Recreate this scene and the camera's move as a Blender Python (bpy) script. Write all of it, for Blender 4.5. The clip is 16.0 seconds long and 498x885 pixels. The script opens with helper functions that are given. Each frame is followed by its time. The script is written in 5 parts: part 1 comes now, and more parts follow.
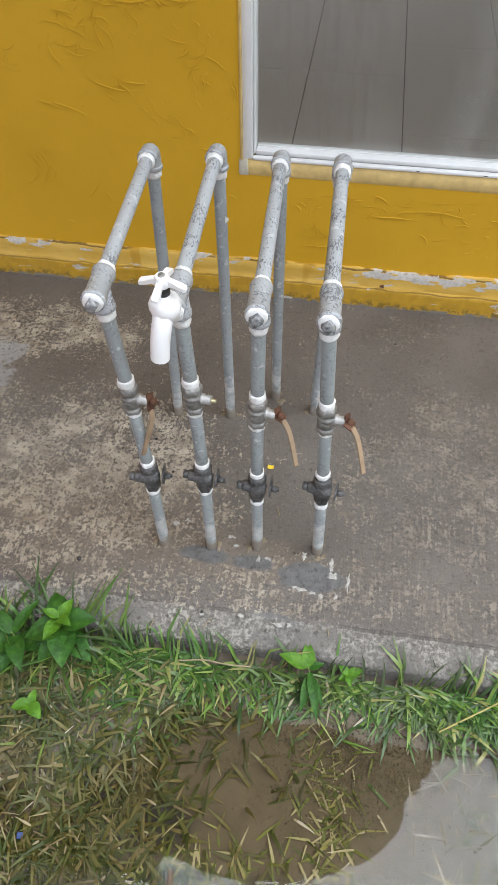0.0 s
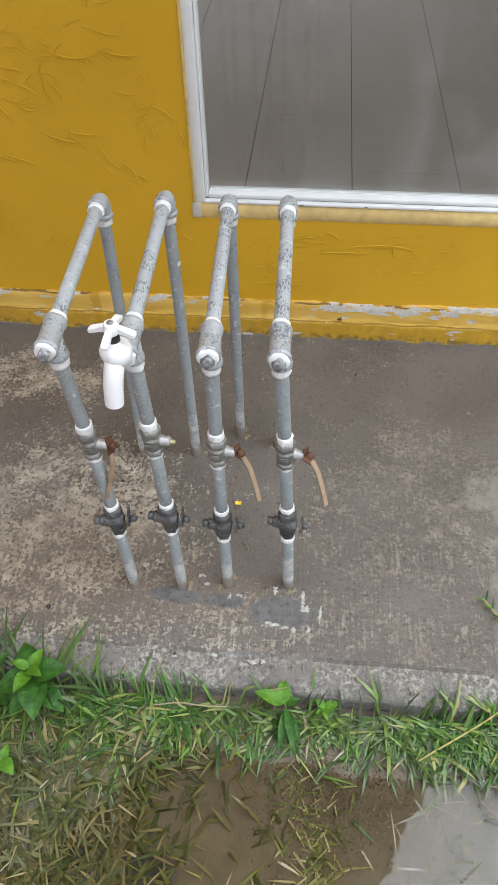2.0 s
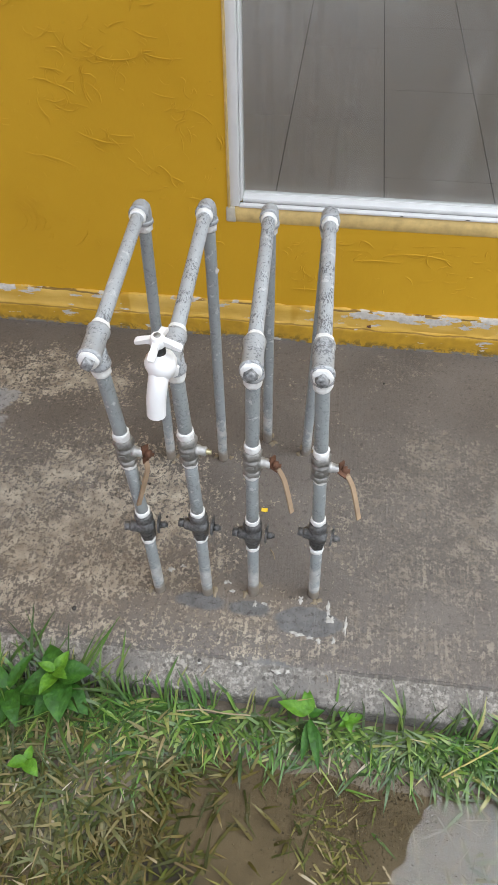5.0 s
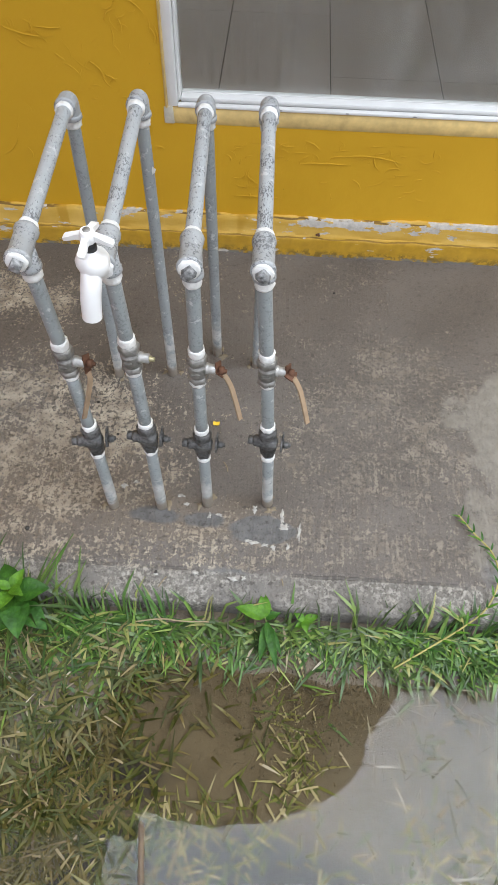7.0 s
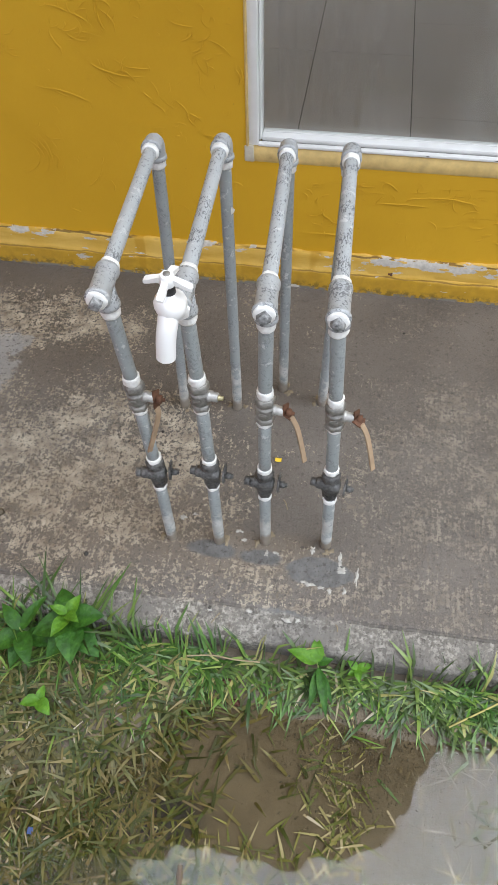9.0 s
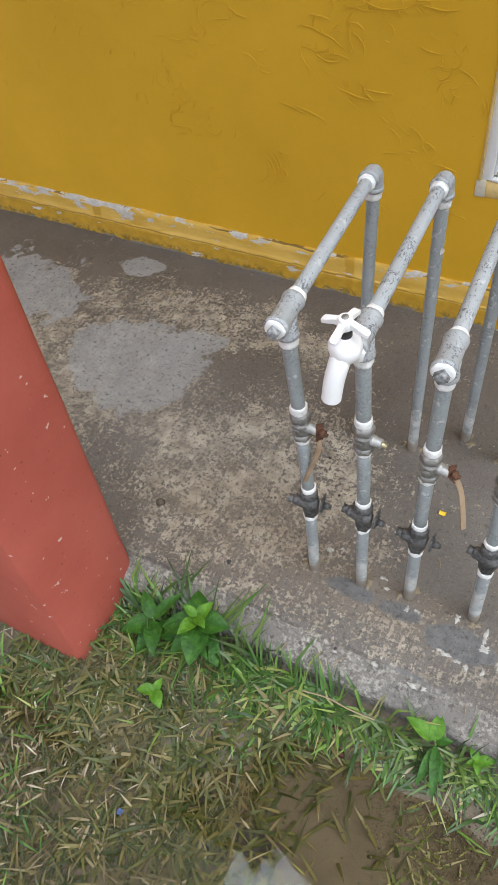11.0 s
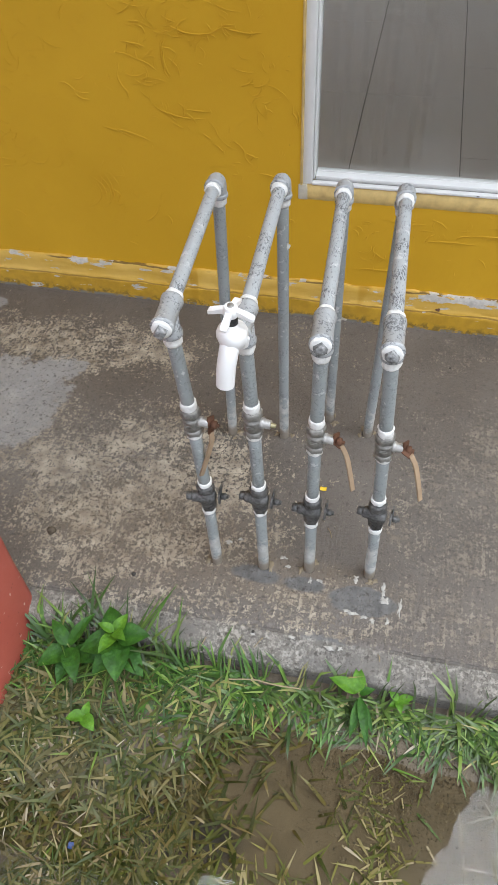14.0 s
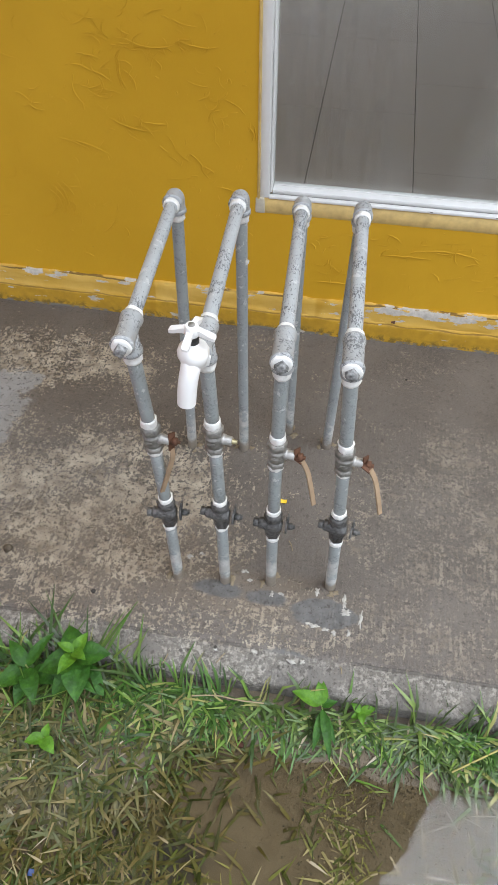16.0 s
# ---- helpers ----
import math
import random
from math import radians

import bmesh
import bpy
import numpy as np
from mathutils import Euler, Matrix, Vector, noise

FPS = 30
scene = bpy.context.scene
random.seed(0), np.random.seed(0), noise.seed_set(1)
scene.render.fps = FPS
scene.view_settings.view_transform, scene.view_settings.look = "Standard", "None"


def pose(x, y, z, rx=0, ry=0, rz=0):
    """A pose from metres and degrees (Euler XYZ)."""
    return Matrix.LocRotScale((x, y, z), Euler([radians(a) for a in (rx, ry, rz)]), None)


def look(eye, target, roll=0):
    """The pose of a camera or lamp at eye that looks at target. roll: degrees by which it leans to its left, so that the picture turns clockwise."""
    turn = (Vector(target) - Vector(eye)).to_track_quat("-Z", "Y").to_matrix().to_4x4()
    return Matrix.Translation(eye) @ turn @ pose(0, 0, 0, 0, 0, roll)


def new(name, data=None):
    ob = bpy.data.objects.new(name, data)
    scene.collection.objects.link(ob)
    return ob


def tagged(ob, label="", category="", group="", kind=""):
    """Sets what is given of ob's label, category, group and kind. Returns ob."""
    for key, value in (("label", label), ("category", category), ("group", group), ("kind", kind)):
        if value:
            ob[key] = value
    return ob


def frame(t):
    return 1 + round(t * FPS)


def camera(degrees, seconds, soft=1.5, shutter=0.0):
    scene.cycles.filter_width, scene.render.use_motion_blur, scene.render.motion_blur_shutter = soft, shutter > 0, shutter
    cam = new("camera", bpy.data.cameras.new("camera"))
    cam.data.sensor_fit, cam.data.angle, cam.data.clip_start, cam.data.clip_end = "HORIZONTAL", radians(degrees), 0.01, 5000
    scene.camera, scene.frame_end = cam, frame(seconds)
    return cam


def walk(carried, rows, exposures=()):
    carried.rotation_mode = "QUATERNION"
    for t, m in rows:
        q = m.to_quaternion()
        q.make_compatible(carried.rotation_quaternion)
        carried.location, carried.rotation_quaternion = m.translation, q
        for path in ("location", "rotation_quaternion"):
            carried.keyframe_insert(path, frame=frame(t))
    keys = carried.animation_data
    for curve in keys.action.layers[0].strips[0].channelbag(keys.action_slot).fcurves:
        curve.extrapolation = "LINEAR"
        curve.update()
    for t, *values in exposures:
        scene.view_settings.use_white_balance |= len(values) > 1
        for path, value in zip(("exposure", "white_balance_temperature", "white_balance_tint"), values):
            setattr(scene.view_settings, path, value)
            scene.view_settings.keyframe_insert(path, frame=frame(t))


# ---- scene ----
cam = camera(39.5, 16.0, soft=0.7)
EXPOSURE = 0.32
SKY = 0.148
SUN = 4.6
PATH = [
    (0, (0.251, -1.413, 1.165), (0.046, -0.185, -0.401), -0.7),
    (0.5, (0.254, -1.413, 1.169), (0.026, -0.159, -0.372), -1.5),
    (1, (0.258, -1.418, 1.167), (0.036, -0.177, -0.386), -1.4),
    (1.5, (0.265, -1.414, 1.177), (0.057, -0.118, -0.332), -1.3),
    (2, (0.277, -1.41, 1.176), (0.127, -0.102, -0.33), -1.5),
    (2.5, (0.286, -1.405, 1.177), (0.228, -0.076, -0.317), -0.3),
    (3, (0.283, -1.407, 1.164), (0.228, -0.139, -0.381), -0.6),
    (3.5, (0.268, -1.401, 1.166), (0.176, -0.146, -0.388), -0.4),
    (3.7, (0.262, -1.399, 1.167), (0.14, -0.131, -0.375), -1.0),
    (5.8, (0.233, -1.394, 1.198), (0.049, -0.098, -0.314), -0.5),
    (6, (0.242, -1.396, 1.174), (0.106, -0.181, -0.409), 0.9),
    (6.5, (0.262, -1.405, 1.164), (0.229, -0.233, -0.457), 1.0),
    (7, (0.26, -1.411, 1.157), (0.209, -0.264, -0.481), 1.3),
    (7.5, (0.245, -1.409, 1.168), (0.126, -0.229, -0.443), 0.3),
    (8, (0.236, -1.402, 1.17), (0.096, -0.211, -0.43), 0.3),
    (8.5, (0.242, -1.396, 1.171), (0.086, -0.199, -0.424), -0.5),
    (9, (0.245, -1.387, 1.167), (0.028, -0.203, -0.43), -1.7),
    (9.5, (0.265, -1.348, 1.177), (-0.253, -0.23, -0.399), -3.7),
    (9.7, (0.278, -1.325, 1.17), (-0.341, -0.281, -0.42), -5.1),
    (11.8, (0.265, -1.339, 1.174), (-0.47, -0.272, -0.349), -8.9),
    (12, (0.265, -1.355, 1.189), (-0.39, -0.208, -0.313), -7.2),
    (12.5, (0.254, -1.392, 1.191), (-0.179, -0.158, -0.322), -3.6),
    (13, (0.248, -1.413, 1.185), (-0.072, -0.181, -0.358), -2.9),
    (13.5, (0.233, -1.432, 1.186), (-0.076, -0.182, -0.345), -2.2),
    (14, (0.227, -1.414, 1.187), (-0.102, -0.18, -0.352), -3.5),
    (14.5, (0.222, -1.397, 1.185), (-0.049, -0.164, -0.366), -1.7),
    (15, (0.217, -1.396, 1.194), (-0.025, -0.129, -0.335), -1.8),
    (15.5, (0.214, -1.397, 1.19), (-0.018, -0.138, -0.346), -0.9),
    (16, (0.219, -1.403, 1.196), (0.009, -0.133, -0.334), 0.2),
]
walk(cam, [(t, look(eye, aim, roll)) for t, eye, aim, roll in PATH], exposures=[(0, EXPOSURE), (16, EXPOSURE)])

# ---------------------------------------------------------------- light
world = bpy.data.worlds.new("overcast_sky")
scene.world = world
world.use_nodes = True
wt = world.node_tree
sky = wt.nodes.new("ShaderNodeTexSky")
sky.sky_type, sky.sun_disc = "NISHITA", False
sky.sun_elevation, sky.sun_rotation = radians(70), radians(75)
sky.air_density, sky.dust_density = 1.0, 3.0
veil = wt.nodes.new("ShaderNodeMix")
veil.data_type = "RGBA"
veil.inputs[0].default_value = 0.72
veil.inputs[7].default_value = (7.75, 7.85, 8.6, 1)
wt.links.new(sky.outputs[0], veil.inputs[6])
wt.links.new(veil.outputs[2], wt.nodes["Background"].inputs[0])
wt.nodes["Background"].inputs[1].default_value = SKY

sun_data = bpy.data.lights.new("sun", "SUN")
sun_data.energy, sun_data.angle, sun_data.color = SUN, radians(60), (0.84, 0.93, 1)
sun = new("sun", sun_data)
sun.matrix_world = look((2.6, 0.5, 7), (0, 0, 0))


# ---------------------------------------------------------------- material tools
class Mat:
    """A node material with short ways to add nodes."""

    def __init__(self, name, rough=0.6, metal=0.0):
        self.m = bpy.data.materials.new(name)
        self.m.use_nodes = True
        self.t = self.m.node_tree
        self.b = self.t.nodes["Principled BSDF"]
        self.b.inputs["Roughness"].default_value = rough
        self.b.inputs["Metallic"].default_value = metal
        geo = self.t.nodes.new("ShaderNodeNewGeometry")
        self.pos, self.island = geo.outputs["Position"], geo.outputs["Random Per Island"]
        self.rand = self.t.nodes.new("ShaderNodeObjectInfo").outputs["Random"]

    def put(self, value, socket):
        if isinstance(value, bpy.types.NodeSocket):
            self.t.links.new(value, socket)
        elif isinstance(value, tuple) and len(value) == 3 and socket.type == "RGBA":
            socket.default_value = (*value, 1)
        else:
            socket.default_value = value

    def math(self, op, a, b=0.0, clamp=False):
        n = self.t.nodes.new("ShaderNodeMath")
        n.operation, n.use_clamp = op, clamp
        self.put(a, n.inputs[0])
        self.put(b, n.inputs[1])
        return n.outputs[0]

    def stretch(self, x, y, z, vec=None, shift=(0, 0, 0)):
        n = self.t.nodes.new("ShaderNodeMapping")
        self.put(vec or self.pos, n.inputs[0])
        n.inputs["Location"].default_value = shift
        n.inputs["Scale"].default_value = (x, y, z)
        return n.outputs[0]

    def noise(self, scale, detail=4.0, rough=0.55, vec=None, warp=0.0):
        n = self.t.nodes.new("ShaderNodeTexNoise")
        self.put(vec or self.pos, n.inputs["Vector"])
        n.inputs["Scale"].default_value, n.inputs["Detail"].default_value = scale, detail
        n.inputs["Roughness"].default_value, n.inputs["Distortion"].default_value = rough, warp
        return n.outputs["Fac"]

    def cells(self, scale, vec=None):
        n = self.t.nodes.new("ShaderNodeTexVoronoi")
        self.put(vec or self.pos, n.inputs["Vector"])
        n.inputs["Scale"].default_value = scale
        return n.outputs["Distance"]

    def step(self, v, lo, hi):
        n = self.t.nodes.new("ShaderNodeMapRange")
        n.interpolation_type = "SMOOTHSTEP"
        self.put(v, n.inputs[0])
        n.inputs[1].default_value, n.inputs[2].default_value = lo, hi
        return n.outputs[0]

    def ramp(self, v, *stops):
        n = self.t.nodes.new("ShaderNodeValToRGB")
        self.put(v, n.inputs[0])
        e = n.color_ramp.elements
        while len(e) < len(stops):
            e.new(0.5)
        for el, (p, c) in zip(e, stops):
            el.position, el.color = p, (*c, 1)
        return n.outputs[0]

    def mix(self, f, a, b):
        n = self.t.nodes.new("ShaderNodeMix")
        n.data_type = "RGBA"
        self.put(f, n.inputs[0])
        self.put(a, n.inputs[6])
        self.put(b, n.inputs[7])
        return n.outputs[2]

    def axis(self, k):
        n = self.t.nodes.new("ShaderNodeSeparateXYZ")
        self.put(self.pos, n.inputs[0])
        return n.outputs[k]

    def spot(self, x, y, rx, ry, soft=0.5, ragged=0.5, scale=7.0):
        """1 inside an uneven patch of the ground round (x, y), 0 outside it."""
        v = self.stretch(1 / rx, 1 / ry, 0, shift=(-x / rx, -y / ry, 0))
        n = self.t.nodes.new("ShaderNodeVectorMath")
        n.operation = "LENGTH"
        self.put(v, n.inputs[0])
        d = self.math("ADD", n.outputs["Value"], self.math("MULTIPLY", self.math("SUBTRACT", self.noise(scale, 5, 0.6), 0.5), 2 * ragged))
        return self.step(d, 1 + soft / 2, 1 - soft / 2)

    def most(self, *vs):
        out = vs[0]
        for v in vs[1:]:
            out = self.math("MAXIMUM", out, v)
        return out

    def bump(self, height, strength=0.4, dist=0.002, normal=None):
        n = self.t.nodes.new("ShaderNodeBump")
        n.inputs["Strength"].default_value, n.inputs["Distance"].default_value = strength, dist
        self.put(height, n.inputs["Height"])
        if normal:
            self.put(normal, n.inputs["Normal"])
        return n.outputs[0]

    def done(self, color, rough=None, normal=None, metal=None):
        self.put(color, self.b.inputs["Base Color"])
        if rough is not None:
            self.put(rough, self.b.inputs["Roughness"])
        if normal is not None:
            self.put(normal, self.b.inputs["Normal"])
        if metal is not None:
            self.put(metal, self.b.inputs["Metallic"])
        return self.m


def plain(name, color, rough=0.6, metal=0.0, vary=0.25, scale=40, bump=0.15):
    """A surface of one colour with grain and faint blotches."""
    k = Mat(name, rough, metal)
    dark = tuple(c * (1 - vary) for c in color)
    lite = tuple(min(1, c * (1 + vary)) for c in color)
    f = k.math("ADD", k.math("MULTIPLY", k.noise(scale), 0.6), k.math("MULTIPLY", k.noise(scale * 0.12), 0.4))
    return k.done(k.ramp(f, (0.3, dark), (0.7, lite)), normal=k.bump(k.noise(scale * 4), bump, 0.001))


# ---------------------------------------------------------------- materials
def concrete_slab():
    k = Mat("worn_wet_concrete")
    # damp, dark concrete with a fine grain
    wet = k.ramp(k.noise(5, 6), (0.3, (0.076, 0.063, 0.055)), (0.5, (0.108, 0.091, 0.080)), (0.72, (0.150, 0.131, 0.116)))
    grain = k.noise(600, 3, 0.8)
    coarse = k.step(k.noise(210, 4, 0.75), 0.50, 0.60)
    wet = k.mix(k.step(grain, 0.4, 0.65), wet, k.mix(0.4, wet, (0.24, 0.22, 0.19)))
    wet = k.mix(k.math("MULTIPLY", coarse, 0.35), wet, (0.20, 0.182, 0.155))
    # pitted crust: pale flecks, thick in some areas
    area = k.most(
        k.spot(-0.24, -0.62, 0.34, 0.24, 0.9, 0.5), k.math("MULTIPLY", k.spot(0.52, -0.52, 0.24, 0.26, 1.0, 0.7), 0.7),
        k.math("MULTIPLY", k.spot(0.35, -0.87, 0.9, 0.10, 0.8, 0.5), 0.72), k.spot(-0.52, -0.22, 0.35, 0.10, 1.0, 0.6),
        k.math("MULTIPLY", k.step(k.noise(3.3, 3), 0.5, 0.72), 0.55), k.spot(-0.95, -0.5, 0.5, 0.3, 1.0, 0.6))
    fleck = k.math("ADD", k.math("MULTIPLY", k.noise(130, 6, 0.74), 0.78), k.math("MULTIPLY", k.noise(42, 5, 0.66), 0.37))
    broom = k.noise(1.0, 4, 0.7, vec=k.stretch(230, 14, 1))
    fleck = k.math("ADD", fleck, k.math("MULTIPLY", k.math("SUBTRACT", broom, 0.5), 0.22))
    combed = k.math("MULTIPLY", k.spot(0.62, -0.80, 0.42, 0.16, 0.8, 0.5), k.math("SUBTRACT", k.noise(1.0, 5, 0.7, vec=k.stretch(150, 7, 1)), 0.5))
    patchy = k.math("MULTIPLY", k.math("SUBTRACT", k.noise(11, 5, 0.65), 0.5), 0.34)
    gate = k.math("ADD", k.math("ADD", fleck, k.math("MULTIPLY", area, 0.148)), k.math("ADD", patchy, k.math("MULTIPLY", combed, 0.4)))
    crust = k.math("MULTIPLY", k.step(gate, 0.694, 0.708), k.math("SUBTRACT", 1.0, k.math("MULTIPLY", k.step(k.axis(0), 0.1, 0.42), 0.55)))
    pale = k.ramp(k.noise(30, 4), (0.3, (0.215, 0.178, 0.135)), (0.7, (0.50, 0.44, 0.345)))
    col = k.mix(crust, wet, pale)
    # dry, smoother stretches
    dry = k.most(k.spot(-0.63, -0.42, 0.20, 0.13, 0.14, 1.5, 6), k.spot(-1.12, -0.36, 0.17, 0.17, 0.14, 1.7, 6), k.spot(-0.845, -0.115, 0.055, 0.045, 0.2, 1.4, 14))
    col = k.mix(k.math("MULTIPLY", dry, 0.8), col, k.ramp(k.noise(14, 5), (0.3, (0.30, 0.295, 0.288)), (0.7, (0.40, 0.395, 0.388))))
    half = k.spot(-0.40, -0.55, 0.26, 0.16, 1.0, 0.7)
    col = k.mix(k.math("MULTIPLY", half, 0.2), col, (0.27, 0.255, 0.235))
    # pale patch painted for the sky mirrored in the wet slab on the right
    east_sheen = k.spot(0.98, -0.62, 0.34, 0.36, 0.12, 0.8, 5)
    col = k.mix(k.math("MULTIPLY", east_sheen, 0.9), col, k.ramp(k.noise(45, 5), (0.3, (0.215, 0.194, 0.160)), (0.7, (0.29, 0.266, 0.226))))
    # even grey patch at the slab's front right
    corner = k.spot(0.86, -0.86, 0.18, 0.10, 0.3, 0.3, 6)
    col = k.mix(k.math("MULTIPLY", corner, 0.7), col, (0.29, 0.29, 0.295))
    # brown soil stain round the pipe feet and along the front
    soil = k.most(k.spot(0.08, -0.78, 0.20, 0.05, 0.9, 0.5, 12), k.spot(-0.2, -0.72, 0.22, 0.12, 1.2, 0.6, 9))
    col = k.mix(k.math("MULTIPLY", soil, 0.28), col, (0.235, 0.178, 0.118))
    # grey mortar smeared round the front feet
    mortar = k.most(k.spot(0.262, -0.80, 0.062, 0.028, 0.2, 0.45, 16), k.spot(0.15, -0.785, 0.04, 0.016, 0.4, 0.5, 16),
                    k.spot(0.06, -0.78, 0.045, 0.018, 0.4, 0.4, 16), k.spot(0.20, -0.908, 0.075, 0.028, 0.25, 0.45, 14))
    col = k.mix(k.math("MULTIPLY", mortar, 0.9), col, k.ramp(k.noise(60), (0.3, (0.095, 0.096, 0.097)), (0.7, (0.165, 0.165, 0.163))))
    # worn, flecked front edge, coloured paler for the light it catches
    edge = k.step(k.math("ADD", k.axis(1), k.math("MULTIPLY", k.noise(35, 4), 0.012)), -0.876, -0.886)
    edge_col = k.mix(k.step(k.noise(130, 5, 0.7), 0.42, 0.62), (0.155, 0.142, 0.122), (0.41, 0.385, 0.34))
    edge_col = k.mix(k.step(k.noise(9, 4), 0.45, 0.7), edge_col, (0.17, 0.157, 0.14))
    col = k.mix(k.math("MULTIPLY", edge, 0.85), col, edge_col)
    line = k.math("ADD", k.axis(1), k.math("MULTIPLY", k.noise(12, 3), 0.006))
    groove = k.math("MULTIPLY", k.step(line, -0.8855, -0.8835), k.step(line, -0.8785, -0.8805))
    groove = k.math("MULTIPLY", groove, k.step(k.noise(7, 3), 0.4, 0.55))
    col = k.mix(k.math("MULTIPLY", groove, 0.5), col, (0.07, 0.062, 0.052))
    pit = k.math("MINIMUM", k.step(k.cells(170), 0.12, 0.22), k.step(k.noise(95, 5, 0.7), 0.38, 0.43))
    col = k.mix(k.math("MULTIPLY", k.math("SUBTRACT", 1.0, pit), k.math("SUBTRACT", 0.62, k.math("MULTIPLY", east_sheen, 0.45))), col, (0.05, 0.043, 0.036))
    rough = k.math("ADD", 0.42, k.math("MULTIPLY", k.most(crust, dry, east_sheen, edge), 0.42))
    h = k.math("ADD", k.math("MULTIPLY", crust, 0.7), k.math("ADD", k.math("MULTIPLY", grain, 0.5), k.math("MULTIPLY", broom, 0.8)))
    h = k.math("SUBTRACT", h, k.math("MULTIPLY", groove, 0.8))
    return k.done(col, rough, k.bump(h, 0.9, 0.0026))


def yellow_paint():
    k = Mat("yellow_wall_paint", 0.55)
    k.b.inputs["Specular IOR Level"].default_value = 0.18
    c = k.ramp(k.noise(2.2, 5), (0.3, (0.575, 0.322, 0.019)), (0.7, (0.665, 0.382, 0.026)))
    c = k.mix(k.step(k.noise(0.9, 3), 0.45, 0.75), c, (0.55, 0.31, 0.02))
    speck = k.step(k.cells(26), 0.045, 0.02)
    c = k.mix(k.math("MULTIPLY", speck, 0.5), c, (0.3, 0.17, 0.02))
    h = k.math("ADD", k.math("MULTIPLY", k.noise(9, 5), 1.0), k.math("MULTIPLY", k.noise(120, 3), 0.12))
    return k.done(c, k.math("ADD", 0.42, k.math("MULTIPLY", k.noise(30), 0.25)), k.bump(h, 0.35, 0.006))


def peeling_paint():
    k = Mat("peeling_yellow_plinth", 0.6)
    z = k.axis(2)
    c = k.ramp(k.noise(12, 5), (0.3, (0.60, 0.36, 0.05)), (0.7, (0.68, 0.44, 0.10)))
    c = k.mix(k.step(k.noise(1.0, 4, 0.6, vec=k.stretch(6, 1, 30)), 0.45, 0.7), c, (0.56, 0.33, 0.04))
    damp = k.step(k.math("ADD", z, k.math("MULTIPLY", k.noise(13, 4), 0.016)), 0.066, 0.056)
    c = k.mix(k.math("MULTIPLY", damp, 0.85), c, k.ramp(k.noise(40), (0.3, (0.40, 0.22, 0.008)), (0.7, (0.56, 0.32, 0.015))))
    run = k.step(k.noise(1.0, 2, 0.5, vec=k.stretch(9, 1, 1.2)), 0.64, 0.68)
    c = k.mix(k.math("MULTIPLY", run, 0.7), c, (0.46, 0.25, 0.010))
    low = k.step(k.math("ADD", z, k.math("MULTIPLY", k.noise(30, 5), 0.03)), 0.040, 0.022)
    moss = k.math("MULTIPLY", low, k.step(k.noise(75, 6, 0.7), 0.47, 0.55))
    c = k.mix(k.math("MULTIPLY", moss, 0.8), c, k.ramp(k.noise(150), (0.35, (0.05, 0.042, 0.012)), (0.65, (0.22, 0.14, 0.02))))
    crumbs = k.math("MULTIPLY", k.step(z, 0.009, 0.004), k.step(k.noise(22, 5, 0.7), 0.45, 0.55))
    c = k.mix(crumbs, c, (0.20, 0.185, 0.16))
    wavy = k.math("ADD", z, k.math("MULTIPLY", k.math("SUBTRACT", k.noise(16, 4), 0.5), 0.010))
    seam = k.math("MULTIPLY", k.step(wavy, 0.0495, 0.0505), k.step(wavy, 0.0535, 0.0522))
    split = k.math("MULTIPLY", k.math("MULTIPLY", k.step(wavy, 0.0985, 0.0995), k.step(wavy, 0.1035, 0.1020)), k.step(k.noise(6, 3), 0.46, 0.54))
    c = k.mix(k.most(k.math("MULTIPLY", seam, 0.55), k.math("MULTIPLY", split, 0.85)), c, (0.13, 0.07, 0.012))
    flake = k.noise(1.0, 6, 0.62, vec=k.stretch(13, 8, 42))
    lip = k.math("MULTIPLY", k.step(z, 0.080, 0.096), 0.55)
    band = k.math("ADD", lip, k.math("MULTIPLY", k.step(z, 0.05, 0.085), k.math("MULTIPLY", k.step(k.noise(2.4, 2), 0.42, 0.6), 0.8)))
    gone = k.step(k.math("ADD", flake, k.math("MULTIPLY", band, 0.14)), 0.635, 0.65)
    c = k.mix(gone, c, k.ramp(k.noise(90), (0.3, (0.42, 0.39, 0.34)), (0.7, (0.62, 0.58, 0.52))))
    h = k.math("SUBTRACT", k.noise(70, 4), k.most(gone, seam, split))
    return k.done(c, 0.6, k.bump(h, 0.5, 0.0015))


